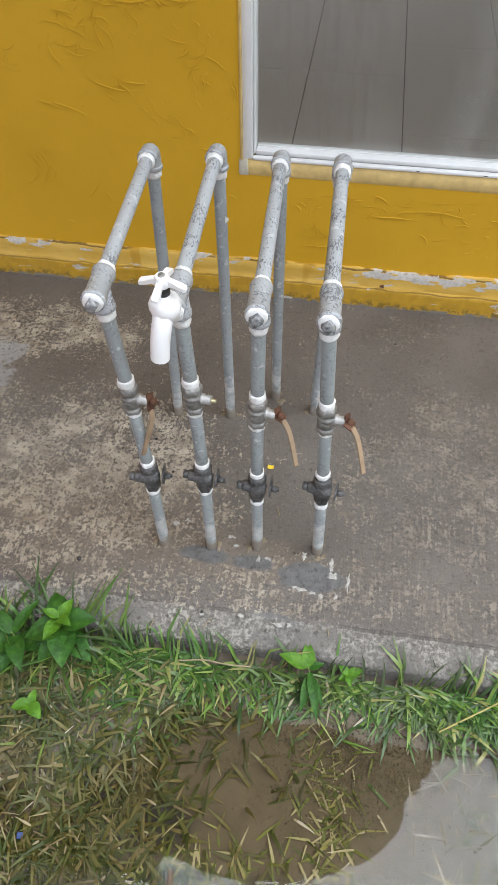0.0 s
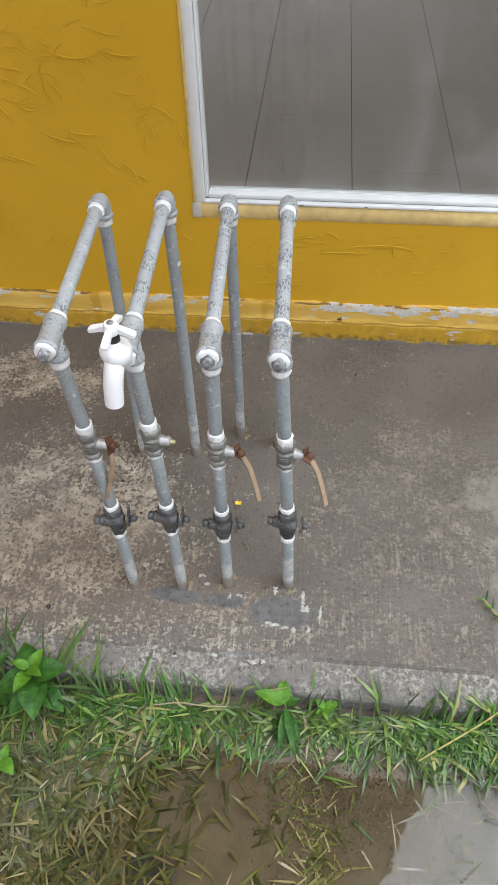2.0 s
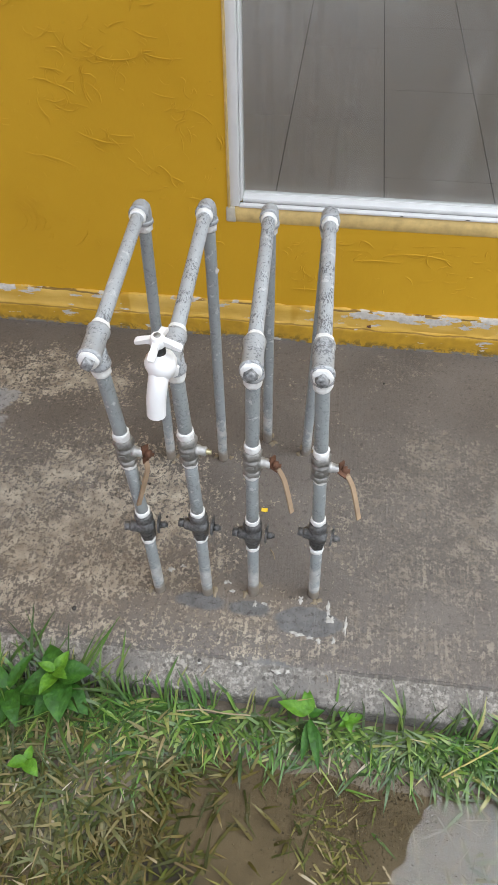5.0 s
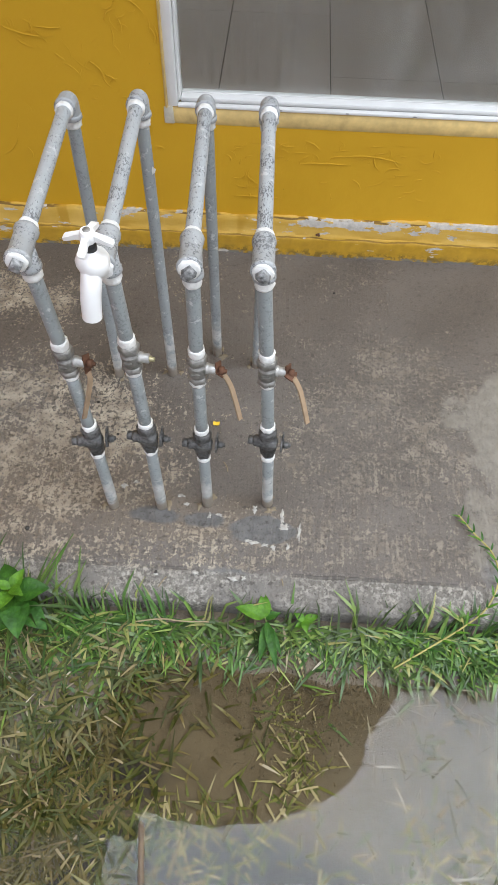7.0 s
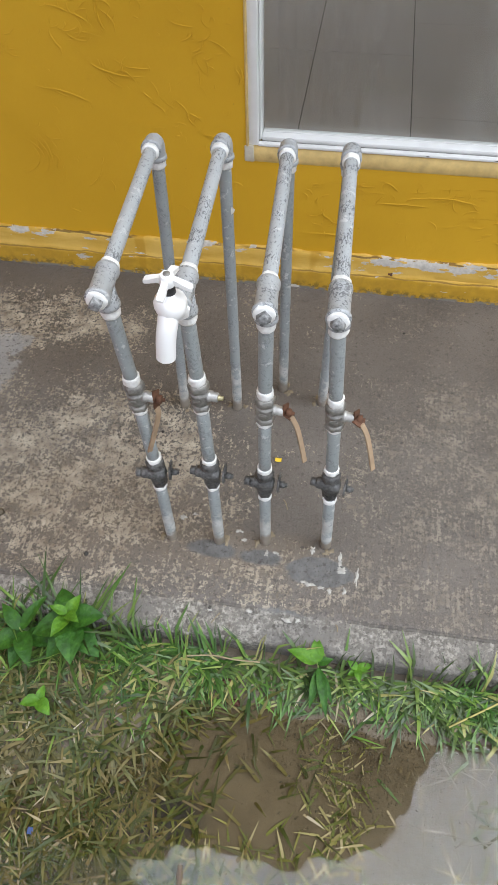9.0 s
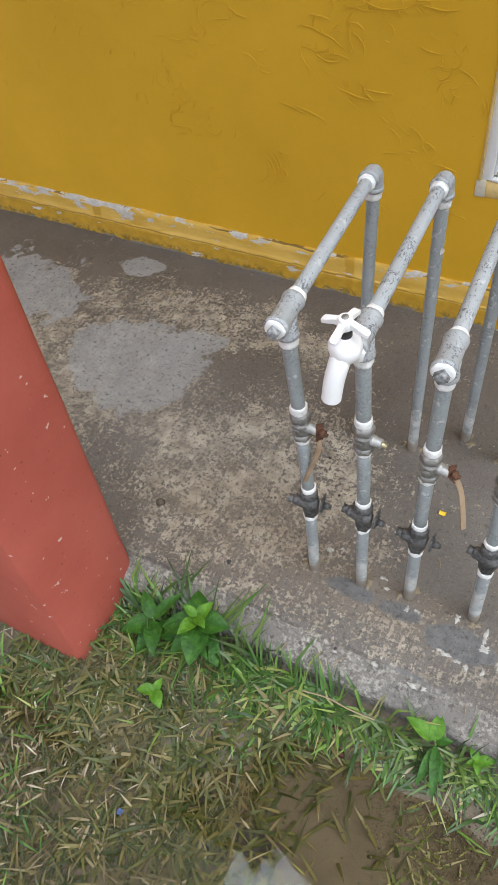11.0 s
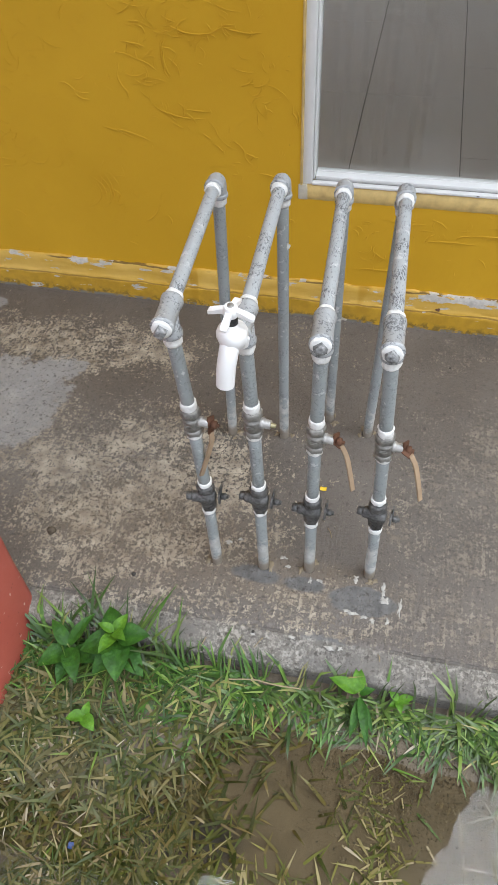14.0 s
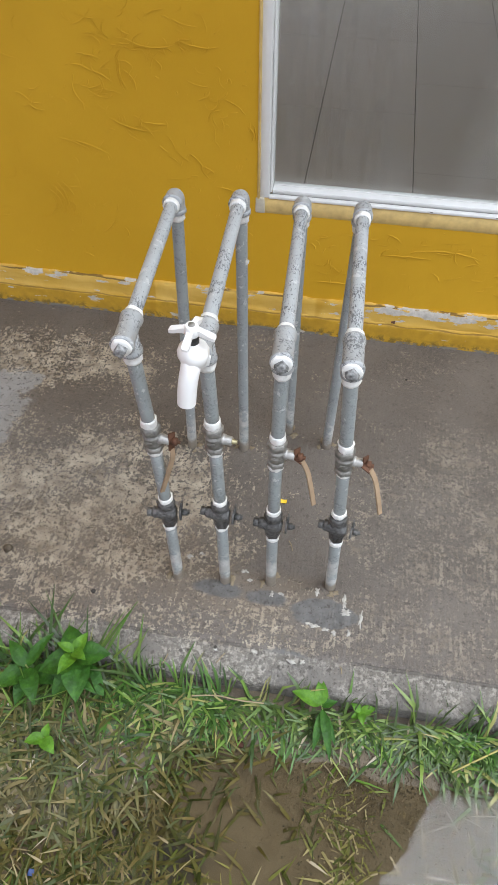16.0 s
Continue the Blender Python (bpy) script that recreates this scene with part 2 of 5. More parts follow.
def galvanised(name, pale, dark, scratch=0.5, drawn=False):
    k = Mat(name, 0.5, 0.12)
    c = k.mix(k.noise(18, 5), dark, pale)
    spangle = k.cells(120)
    c = k.mix(k.math("MULTIPLY", spangle, 0.25), c, pale)
    grain = k.noise(1.0, 7, 0.75, vec=k.stretch(430, 150, 430), warp=0.4) if drawn else k.noise(230, 6, 0.75, warp=0.5)
    scuff = k.step(k.math("ADD", grain, k.math("MULTIPLY", k.math("SUBTRACT", k.noise(26, 3), 0.5), 0.42)), 0.55, 0.59)
    c = k.mix(k.math("MULTIPLY", scuff, scratch), c, (0.10, 0.105, 0.11))
    white = k.math("MULTIPLY", k.step(k.noise(60, 5, 0.7), 0.58, 0.66), 0.6)
    c = k.mix(white, c, (0.68, 0.69, 0.68))
    z = k.axis(2)
    lime = k.step(k.math("ADD", z, k.math("MULTIPLY", k.noise(24, 5, 0.65), 0.26)), 0.245, 0.225)
    c = k.mix(k.math("MULTIPLY", lime, k.math("MULTIPLY", k.step(k.noise(48, 5, 0.7), 0.40, 0.56), 0.8)), c, k.ramp(k.noise(40), (0.35, (0.44, 0.44, 0.41)), (0.65, (0.64, 0.64, 0.61))))
    mud = k.step(k.math("ADD", z, k.math("MULTIPLY", k.noise(30, 4), 0.05)), 0.064, 0.044)
    c = k.mix(k.math("MULTIPLY", mud, 0.85), c, (0.235, 0.195, 0.145))
    rough = k.math("ADD", 0.42, k.math("MULTIPLY", k.noise(80), 0.25))
    return k.done(c, rough, k.bump(k.math("ADD", k.noise(160, 4), scuff), 0.25, 0.0008))


def soil():
    k = Mat("wet_brown_soil", 0.75)
    c = k.ramp(k.noise(7, 6, 0.6), (0.3, (0.060, 0.045, 0.029)), (0.5, (0.094, 0.073, 0.049)), (0.72, (0.13, 0.105, 0.074)))
    c = k.mix(k.step(k.noise(180, 4, 0.7), 0.52, 0.68), c, (0.165, 0.13, 0.09))
    blotch = k.step(k.noise(15, 6, 0.68), 0.44, 0.66)
    c = k.mix(k.math("MULTIPLY", blotch, 0.7), c, k.ramp(k.noise(55, 4), (0.35, (0.036, 0.027, 0.018)), (0.65, (0.075, 0.058, 0.04))))
    silt = k.step(k.noise(4.5, 4, 0.55), 0.52, 0.68)
    c = k.mix(k.math("MULTIPLY", silt, 0.6), c, (0.155, 0.123, 0.08))
    bits = k.step(k.cells(75), 0.16, 0.08)
    c = k.mix(k.math("MULTIPLY", bits, 0.7), c, k.ramp(k.noise(60), (0.35, (0.05, 0.04, 0.03)), (0.65, (0.24, 0.205, 0.15))))
    # soil painted grey here to strengthen the sky's reflection in the puddle
    grey = k.spot(0.66, -1.28, 0.28, 0.22, 0.6, 0.4, 6)
    c = k.mix(k.math("MULTIPLY", grey, 0.7), c, k.ramp(k.noise(25, 5), (0.3, (0.125, 0.120, 0.112)), (0.7, (0.185, 0.180, 0.172))))
    sandy = k.most(k.spot(0.16, -1.17, 0.14, 0.12, 0.9, 0.5, 9), k.spot(0.34, -1.12, 0.22, 0.17, 0.7, 0.5, 9))
    c = k.mix(k.math("MULTIPLY", sandy, 0.5), c, (0.138, 0.109, 0.066))
    # puddle bed darkened in colour so the mirrored sky reads bluer
    dark_bed = k.most(k.spot(0.20, -1.40, 0.30, 0.125, 0.4, 0.35, 9), k.spot(0.02, -1.22, 0.10, 0.05, 0.8, 0.5, 9))
    c = k.mix(k.math("MULTIPLY", dark_bed, 0.92), c, k.ramp(k.noise(35, 5), (0.3, (0.014, 0.014, 0.014)), (0.7, (0.036, 0.034, 0.03))))
    crumb = k.step(k.noise(420, 4, 0.75), 0.36, 0.5)
    c = k.mix(k.math("MULTIPLY", k.math("SUBTRACT", 1.0, crumb), 0.4), c, (0.05, 0.035, 0.021))
    return k.done(c, 0.7, k.bump(k.math("ADD", k.noise(90, 5), k.math("MULTIPLY", crumb, 0.3)), 0.45, 0.003))


def blades(name, *stops, rough=0.5, brown=0.3):
    k = Mat(name, rough)
    c = k.ramp(k.island, *stops)
    c = k.mix(k.math("MULTIPLY", k.noise(160, 3), 0.35), c, k.mix(0.5, c, (0.2, 0.19, 0.08)))
    c = k.mix(k.math("MULTIPLY", k.step(k.noise(9, 4, 0.6), 0.46, 0.62), brown), c, k.mix(k.island, (0.055, 0.042, 0.022), (0.19, 0.15, 0.07)))
    k.b.inputs["Specular IOR Level"].default_value = 0.4
    return k.done(c)


def clear(name, ior, tint, rough, ripple=0.0, smear=0.0, mirror=(1, 1, 1)):
    """Clear sheet: it lets light through and mirrors by Fresnel."""
    k = Mat(name)
    t = k.t
    t.nodes.remove(k.b)
    out = t.nodes["Material Output"]
    see, gloss, mixer, fres = (t.nodes.new("ShaderNode" + s) for s in ("BsdfTransparent", "BsdfGlossy", "MixShader", "Fresnel"))
    see.inputs[0].default_value = (*tint, 1)
    gloss.inputs["Roughness"].default_value = rough
    gloss.inputs["Color"].default_value = (*mirror, 1)
    fres.inputs[0].default_value = ior
    if ripple:
        n = k.bump(k.math("ADD", k.noise(9, 2), k.math("MULTIPLY", k.noise(34, 3), 0.10)), ripple, 0.004)
        t.links.new(n, gloss.inputs["Normal"])
    t.links.new(fres.outputs[0], mixer.inputs[0])
    t.links.new(see.outputs[0], mixer.inputs[1])
    t.links.new(gloss.outputs[0], mixer.inputs[2])
    last = mixer.outputs[0]
    if smear:
        dust, over = t.nodes.new("ShaderNodeBsdfDiffuse"), t.nodes.new("ShaderNodeMixShader")
        dust.inputs[0].default_value = (0.7, 0.7, 0.68, 1)
        f = k.math("MULTIPLY", k.step(k.noise(1.0, 5, 0.6, vec=k.stretch(7, 7, 3)), 0.45, 0.8), smear)
        t.links.new(f, over.inputs[0])
        t.links.new(last, over.inputs[1])
        t.links.new(dust.outputs[0], over.inputs[2])
        last = over.outputs[0]
    t.links.new(last, out.inputs[0])
    return k.m


def red_paint():
    k = Mat("red_column_paint", 0.55)
    c = k.ramp(k.noise(6, 5), (0.3, (0.34, 0.070, 0.047)), (0.7, (0.42, 0.098, 0.068)))
    c = k.mix(k.step(k.cells(30), 0.06, 0.03), c, (0.15, 0.03, 0.02))
    c = k.mix(k.math("MULTIPLY", k.step(k.noise(50, 5), 0.68, 0.70), 0.9), c, (0.62, 0.48, 0.42))
    c = k.mix(k.step(k.cells(55), 0.075, 0.05), c, (0.10, 0.02, 0.015))
    return k.done(c, 0.5, k.bump(k.math("ADD", k.noise(14, 4), k.math("MULTIPLY", k.noise(130), 0.2)), 0.4, 0.004))


def tile_glaze():
    k = Mat("grey_floor_tile", 0.55)
    v = k.stretch(26, 2.2, 1)
    c = k.ramp(k.noise(1.0, 5, 0.6, vec=v), (0.25, (0.445, 0.405, 0.358)), (0.75, (0.505, 0.466, 0.418)))
    c = k.mix(k.math("MULTIPLY", k.rand, 0.25), c, (0.38, 0.355, 0.315))
    return k.done(c, k.math("ADD", 0.5, k.math("MULTIPLY", k.noise(20), 0.2)))


def leaf_green(name, a, b):
    k = Mat(name, 0.58)
    k.b.inputs["Specular IOR Level"].default_value = 0.3
    c = k.ramp(k.noise(60, 5, 0.65), (0.32, tuple(v * 0.55 for v in a)), (0.5, a), (0.68, b))
    c = k.mix(k.math("MULTIPLY", k.island, 0.35), c, b)
    return k.done(c, normal=k.bump(k.math("ADD", k.noise(220, 3), k.cells(130)), 0.6, 0.0015))


CONCRETE, YELLOW, PLINTH, SOIL, RED = concrete_slab(), yellow_paint(), peeling_paint(), soil(), red_paint()
# rail zinc is paler than riser zinc: light from above put into its colour
RAIL_ZINC = galvanised("top_lit_zinc", (0.47, 0.495, 0.51), (0.35, 0.372, 0.385), 0.85, True)
PIPE_ZINC = galvanised("dull_zinc_pipe", (0.355, 0.385, 0.385), (0.255, 0.28, 0.28), 0.35)
FITTING = galvanised("cast_zinc_fitting", (0.45, 0.465, 0.475), (0.29, 0.305, 0.312), 0.8)
PLUG = plain("dull_grey_plug", (0.24, 0.245, 0.245), 0.55, 0.2, 1.0, 210, 0.8)
TAPE = plain("white_thread_tape", (0.76, 0.76, 0.735), 0.65, vary=0.22, scale=110, bump=0.9)
VALVE = plain("tarnished_valve_brass", (0.25, 0.242, 0.222), 0.5, 0.3, 0.55, 150, 0.5)
STEEL = plain("bright_stem_steel", (0.44, 0.43, 0.41), 0.5, 0.6, 0.35, 120, 0.4)
BLACK = plain("blackened_bronze", (0.070, 0.069, 0.067), 0.45, 0.2, 1.6, 210, 1.0)
RUST = plain("rusted_steel", (0.115, 0.052, 0.028), 0.8, 0.1, 0.5, 120, 0.6)
GRIP = plain("faded_tan_grip", (0.33, 0.232, 0.145), 0.6, 0.0, 0.3, 45, 0.3)
BRASS = plain("brass_stem", (0.45, 0.40, 0.24), 0.4, 0.7)
PLASTIC = plain("white_plastic", (0.83, 0.83, 0.82), 0.33, 0.0, 0.03, 25, 0.03)
RUBBER = plain("black_stem", (0.02, 0.02, 0.02), 0.5)
ALU = plain("white_coated_aluminium", (0.76, 0.76, 0.74), 0.4, 0.0, 0.07, 22, 0.08)
# dirt, and the shade inside the frame's slots, in one dark colour
SLOT = plain("dirty_shaded_slot", (0.10, 0.09, 0.075), 0.8, 0.0, 0.4)
# paler than the wall: the sill's top light is put into this yellow
SILL = plain("pale_yellow_sill", (0.58, 0.41, 0.15), 0.7, 0.0, 0.3, 40, 0.4)
RENDER = plain("bare_render", (0.50, 0.46, 0.36), 0.8, 0.0, 0.25, 60, 0.6)
SPLASH = plain("white_plaster_splash", (0.40, 0.385, 0.35), 0.9, 0.0, 0.45, 130, 0.8)
GROUT = plain("dark_grout", (0.14, 0.13, 0.115), 0.9)
TILE = tile_glaze()
ROOM = plain("pale_room_paint", (0.78, 0.77, 0.74), 0.7, 0.0, 0.06, 6)
KICK = plain("dark_tile_skirting", (0.13, 0.12, 0.10), 0.4, 0.0, 0.15)
SOFFIT = plain("grey_soffit_paint", (0.33, 0.32, 0.30), 0.8, 0.0, 0.1, 5)
STONE = plain("dark_pebble", (0.05, 0.045, 0.04), 0.8)
PETAL = plain("yellow_petal", (0.75, 0.50, 0.03), 0.6)
GRASS = blades("green_grass", (0.0, (0.008, 0.034, 0.005)), (0.35, (0.022, 0.078, 0.010)), (0.7, (0.058, 0.155, 0.020)), (0.9, (0.135, 0.235, 0.036)), (1.0, (0.34, 0.29, 0.11)), rough=0.42, brown=0.22)
SUNK = blades("drowned_grass", (0.0, (0.018, 0.034, 0.005)), (0.4, (0.046, 0.063, 0.010)), (0.75, (0.092, 0.092, 0.019)), (0.95, (0.145, 0.118, 0.038)), (1.0, (0.25, 0.20, 0.10)), rough=0.6, brown=0.6)
TUFT = blades("yellowing_tuft", (0.0, (0.05, 0.085, 0.012)), (0.4, (0.13, 0.16, 0.03)), (0.65, (0.25, 0.24, 0.08)), (1.0, (0.46, 0.41, 0.27)), rough=0.6)
STRAW = blades("dead_straw", (0.0, (0.07, 0.050, 0.030)), (0.4, (0.16, 0.125, 0.075)), (0.8, (0.32, 0.27, 0.185)), (1.0, (0.50, 0.45, 0.36)), rough=0.7)
PALE = blades("rotted_straw", (0.0, (0.16, 0.145, 0.12)), (0.5, (0.26, 0.24, 0.205)), (1.0, (0.44, 0.41, 0.35)), rough=0.7, brown=0.15)
LEAF = leaf_green("broad_leaf", (0.017, 0.070, 0.006), (0.042, 0.128, 0.011))
LEAF_NEW = leaf_green("young_leaf", (0.055, 0.155, 0.009), (0.110, 0.240, 0.018))
STEM = plain("green_stem", (0.16, 0.20, 0.06), 0.6)
STRAW_STALK = plain("dry_stalk", (0.27, 0.21, 0.12), 0.7, 0, 0.3, 90)
VINE = plain("yellow_runner", (0.36, 0.31, 0.10), 0.6)
WATER = clear("puddle_water", 1.33, (0.82, 0.76, 0.63), 0.0, 0.2, mirror=(0.90, 0.95, 1.0))
GLASS = clear("window_glass", 1.5, (0.93, 0.94, 0.93), 0.0, 0.0, 0.10)


# ---------------------------------------------------------------- mesh tools
def mesh_of(name, bm, material, crease=38):
    for e in bm.edges:
        e.smooth = len(e.link_faces) != 2 or e.calc_face_angle(0) < radians(crease)
    for f in bm.faces:
        f.smooth = True
    me = bpy.data.meshes.new(name)
    bm.to_mesh(me)
    bm.free()
    me.materials.append(material)
    return me


def part(name, bm, material, parent, label="", crease=38):
    """Links bm as one mesh under a thing or a part."""
    ob = new(name, mesh_of(name, bm, material, crease))
    if parent:
        ob.parent = parent
        ob.matrix_parent_inverse = Matrix.Translation(-origin(parent))
    return tagged(ob, label)


def origin(ob):
    return ob.location.copy() if not ob.parent else Vector((0, 0, 0)) + ob.location


def thing(name, at, label, category, group="", kind=""):
    ob = new(name)
    ob.location = at
    return tagged(ob, label, category, group, kind)


def solid(name, bm, material, label, category, kind="", group="", crease=38):
    return tagged(new(name, mesh_of(name, bm, material, crease)), label, category, group, kind)


def box(bm, x0, x1, y0, y1, z0, z1, bevel=0.0):
    m = Matrix.Translation(((x0 + x1) / 2, (y0 + y1) / 2, (z0 + z1) / 2)) @ Matrix.Diagonal((x1 - x0, y1 - y0, z1 - z0, 1))
    made = bmesh.ops.create_cube(bm, size=1, matrix=m)["verts"]
    if bevel:
        es = list({e for v in made for e in v.link_edges})
        bmesh.ops.bevel(bm, geom=es, offset=bevel, segments=2, affect="EDGES", profile=0.5)
    return bm


def frame_of(d):
    d = Vector(d).normalized()
    u = d.cross((0, 0, 1)) if abs(d.z) < 0.9 else d.cross((0, 1, 0))
    u.normalize()
    return d, u, d.cross(u).normalized()


def lathe(bm, p0, p1, profile, seg=20, turn=0.0, wobble=0.0, seed=0):
    """A turned solid from p0 towards p1; profile: (metres along, radius)."""
    p0 = Vector(p0)
    d, u, v = frame_of(Vector(p1) - p0)
    rings = []
    for i, (s, r) in enumerate(profile):
        ring = []
        for k in range(seg):
            a = turn + 2 * math.pi * k / seg
            w = 1 + wobble * noise.noise(Vector((math.cos(a) * 2 + seed, math.sin(a) * 2, s * 90 + seed)))
            ring.append(bm.verts.new(p0 + d * s + (u * math.cos(a) + v * math.sin(a)) * r * w))
        rings.append(ring)
    for a, b in zip(rings, rings[1:]):
        for k in range(seg):
            bm.faces.new((a[k], b[k], b[(k + 1) % seg], a[(k + 1) % seg]))
    bm.faces.new(rings[0])
    bm.faces.new(rings[-1][::-1])
    return bm


def rod(bm, p0, p1, r, seg=20):
    n = (Vector(p1) - Vector(p0)).length
    steps = max(1, int(n / 0.03))
    return lathe(bm, p0, p1, [(n * i / steps, r) for i in range(steps + 1)], seg)


def sweep(bm, pts, half, flat=None, seg=16):
    """A tube along pts, half its radius (or one radius a point), or a strip when flat gives its broad axis and half width."""
    pts = [Vector(p) for p in pts]
    radii = half if isinstance(half, (list, tuple)) else [half] * len(pts)
    rings = []
    u = None
    for i, p in enumerate(pts):
        d = (pts[min(i + 1, len(pts) - 1)] - pts[max(i - 1, 0)]).normalized()
        if flat:
            w = Vector(flat[0])
            w = (w - d * w.dot(d)).normalized()
            n = d.cross(w)
            cs = [w * flat[1] + n * radii[i], w * -flat[1] + n * radii[i], w * -flat[1] - n * radii[i], w * flat[1] - n * radii[i]]
        else:
            u = frame_of(d)[1] if u is None else (u - d * u.dot(d)).normalized()
            v = d.cross(u)
            cs = [(u * math.cos(2 * math.pi * k / seg) + v * math.sin(2 * math.pi * k / seg)) * radii[i] for k in range(seg)]
        rings.append([bm.verts.new(p + c) for c in cs])
    m = len(rings[0])
    for a, b in zip(rings, rings[1:]):
        for k in range(m):
            bm.faces.new((a[k], a[(k + 1) % m], b[(k + 1) % m], b[k]))
    bm.faces.new(rings[0][::-1])
    bm.faces.new(rings[-1])
    bmesh.ops.recalc_face_normals(bm, faces=bm.faces)
    return bm


def curve_pts(pts, n=6):
    """A smooth line through pts."""
    pts = [Vector(p) for p in pts]
    q = [pts[0] * 2 - pts[1], *pts, pts[-1] * 2 - pts[-2]]
    out = []
    for a, b, c, d in zip(q, q[1:], q[2:], q[3:]):
        for i in range(n):
            t = i / n
            out.append(0.5 * (2 * b + (c - a) * t + (2 * a - 5 * b + 4 * c - d) * t * t + (3 * b - a - 3 * c + d) * t ** 3))
    return out + [pts[-1]]


def sheet(xs, ys, height):
    """A grid over xs and ys; height(x, y) gives each vertex."""
    bm = bmesh.new()
    rows = [[bm.verts.new(height(x, y)) for y in ys] for x in xs]
    for a, b in zip(rows, rows[1:]):
        for k in range(len(ys) - 1):
            bm.faces.new((a[k], b[k], b[k + 1], a[k + 1]))
    return bm


def spread(lo, hi, step):
    n = max(1, round((hi - lo) / step))
    return [lo + (hi - lo) * i / n for i in range(n + 1)]


def nz(x, y, z=0.0):
    return noise.noise(Vector((x, y, z)))


# ---------------------------------------------------------------- ground, puddle, slab
WATER_Z = -0.088


def ease(v, lo, hi):
    t = min(1, max(0, (v - lo) / (hi - lo)))
    return t * t * (3 - 2 * t)


def pool(x, y):
    """How far a spot lies in the sunken, flooded stretch: 0 to 1."""
    shore = -0.985 - 0.17 * ease(-x, -0.10, 0.12) + 0.05 * nz(x * 4, 3.1) + 0.02 * nz(x * 14, 8)
    far = ease(y, -3.2, -2.2) * ease(x, -1.9, -1.2) * ease(-x, -2.4, -1.6)
    return ease(shore - y, -0.02, 0.14) * far


def ground_z(x, y):
    near = ease(y, -6, -2)
    h = -0.074 + 0.010 * nz(x * 3, y * 3) + 0.006 * nz(x * 11, y * 11, 4) + near * 0.0025 * nz(x * 40, y * 40, 9)
    isle = 0.028 * ease(nz(x * 2.1 + 5, y * 2.6), 0.05, 0.5) * ease(-x, -0.05, 0.25)
    return h - pool(x, y) * (0.038 - isle)


xs = [-60, -25, -10, -5, *spread(-2.6, 2.6, 0.022), 5, 10, 25, 60]
ys = [-90, -40, -18, -8, -5, *spread(-3.4, -1.7, 0.06), *spread(-1.66, -0.86, 0.016), 0.0, 12, 60]
bm = sheet(xs, ys, lambda x, y: (x, y, ground_z(x, y) if y < -0.8 else -0.12))
solid("ground", bm, SOIL, "wet brown soil with sandy crumbs beside the slab", "ground", "structure")

bm = sheet(spread(-2.4, 2.4, 0.3), spread(-3.3, -0.94, 0.3), lambda x, y: (x, y, WATER_Z))
water = solid("water", bm, WATER, "shallow murky rain puddle mirroring the sky", "puddle", "structure")
water.visible_shadow = False


def slab_point(x, s):
    """The slab's surface: s runs from the wall out over the front edge."""
    if s <= 0.86:
        y, z = -s, 0.0
    else:
        u = (s - 0.86) / 0.16
        y = -0.86 - 0.082 * min(1, u / 0.62) + 0.004 * ease(u, 0.62, 0.8)
        z = -0.0035 * ease(u, 0.16, 0.20) - 0.010 * ease(u, 0.2, 0.6) - 0.012 * ease(u, 0.5, 0.66) - 0.10 * ease(u, 0.62, 1.0)
    y += 0.004 * nz(x * 3, 1) * (s > 0.8) + 0.003 * nz(x * 17, 2) * ease(s, 0.84, 0.95)
    z += 0.0016 * nz(x * 7, y * 7) + 0.0009 * nz(x * 31, y * 31) + 0.0022 * nz(x * 45, y * 45, 3) * ease(s, 0.86, 0.9) * ease(-s, -1.0, -0.93)
    return (x, y, z)


bm = sheet([-4, *spread(-2.2, 2.2, 0.014), 4], [-0.02, *spread(0, 0.8, 0.02), *spread(0.82, 1.02, 0.008)], slab_point)
bmesh.ops.reverse_faces(bm, faces=bm.faces)
pavement = solid("pavement", bm, CONCRETE, "damp worn concrete walkway slab with pitted pale crust", "walkway", "structure")

# ---------------------------------------------------------------- house wall
WIN = (0.007, 0.97, 0.339, 1.46)
bm = bmesh.new()
box(bm, -4, WIN[0], 0, 0.15, -0.1, 2.9)
box(bm, WIN[0], WIN[1], 0, 0.15, -0.1, 0.285)
box(bm, WIN[0], WIN[1], 0, 0.06, 0.285, 0.325)
box(bm, WIN[0], WIN[1], 0, 0.15, WIN[3], 2.9)
box(bm, WIN[1], 4, 0, 0.15, -0.1, 2.9)
wall = solid("wall_north", bm, YELLOW, "yellow painted house wall with trowelled stucco marks", "wall", "structure")

rng = random.Random(5)


def ridge(bm, x, z, r, a0, sweep_a, wide, high):
    """One curved trowel mark standing proud of the wall."""
    n = max(5, int(r * abs(sweep_a) / 0.004))
    prev = None
    squash = rng.uniform(0.6, 1.0)
    for i in range(n + 1):
        t = i / n
        a = a0 + sweep_a * t
        fade = max(0.02, math.sin(math.pi * min(1, max(0, t))) ** 0.6)
        c, s = math.cos(a), math.sin(a)
        jit = 0.0012 * nz(x * 90 + t * 6, z * 90)
        ring = [bm.verts.new((x + (r + o * 1.6 * wide * fade + jit) * c, -h * 0.75 * high * fade + 0.0004, z + (r * 1.0 + o * wide * fade + jit) * s * squash)) for o, h in ((-1, 0), (-0.85 * s, 1), (1, 0))]
        if prev:
            bm.faces.new((prev[0], prev[1], ring[1], ring[0]))
            bm.faces.new((prev[1], prev[2], ring[2], ring[1]))
        prev = ring


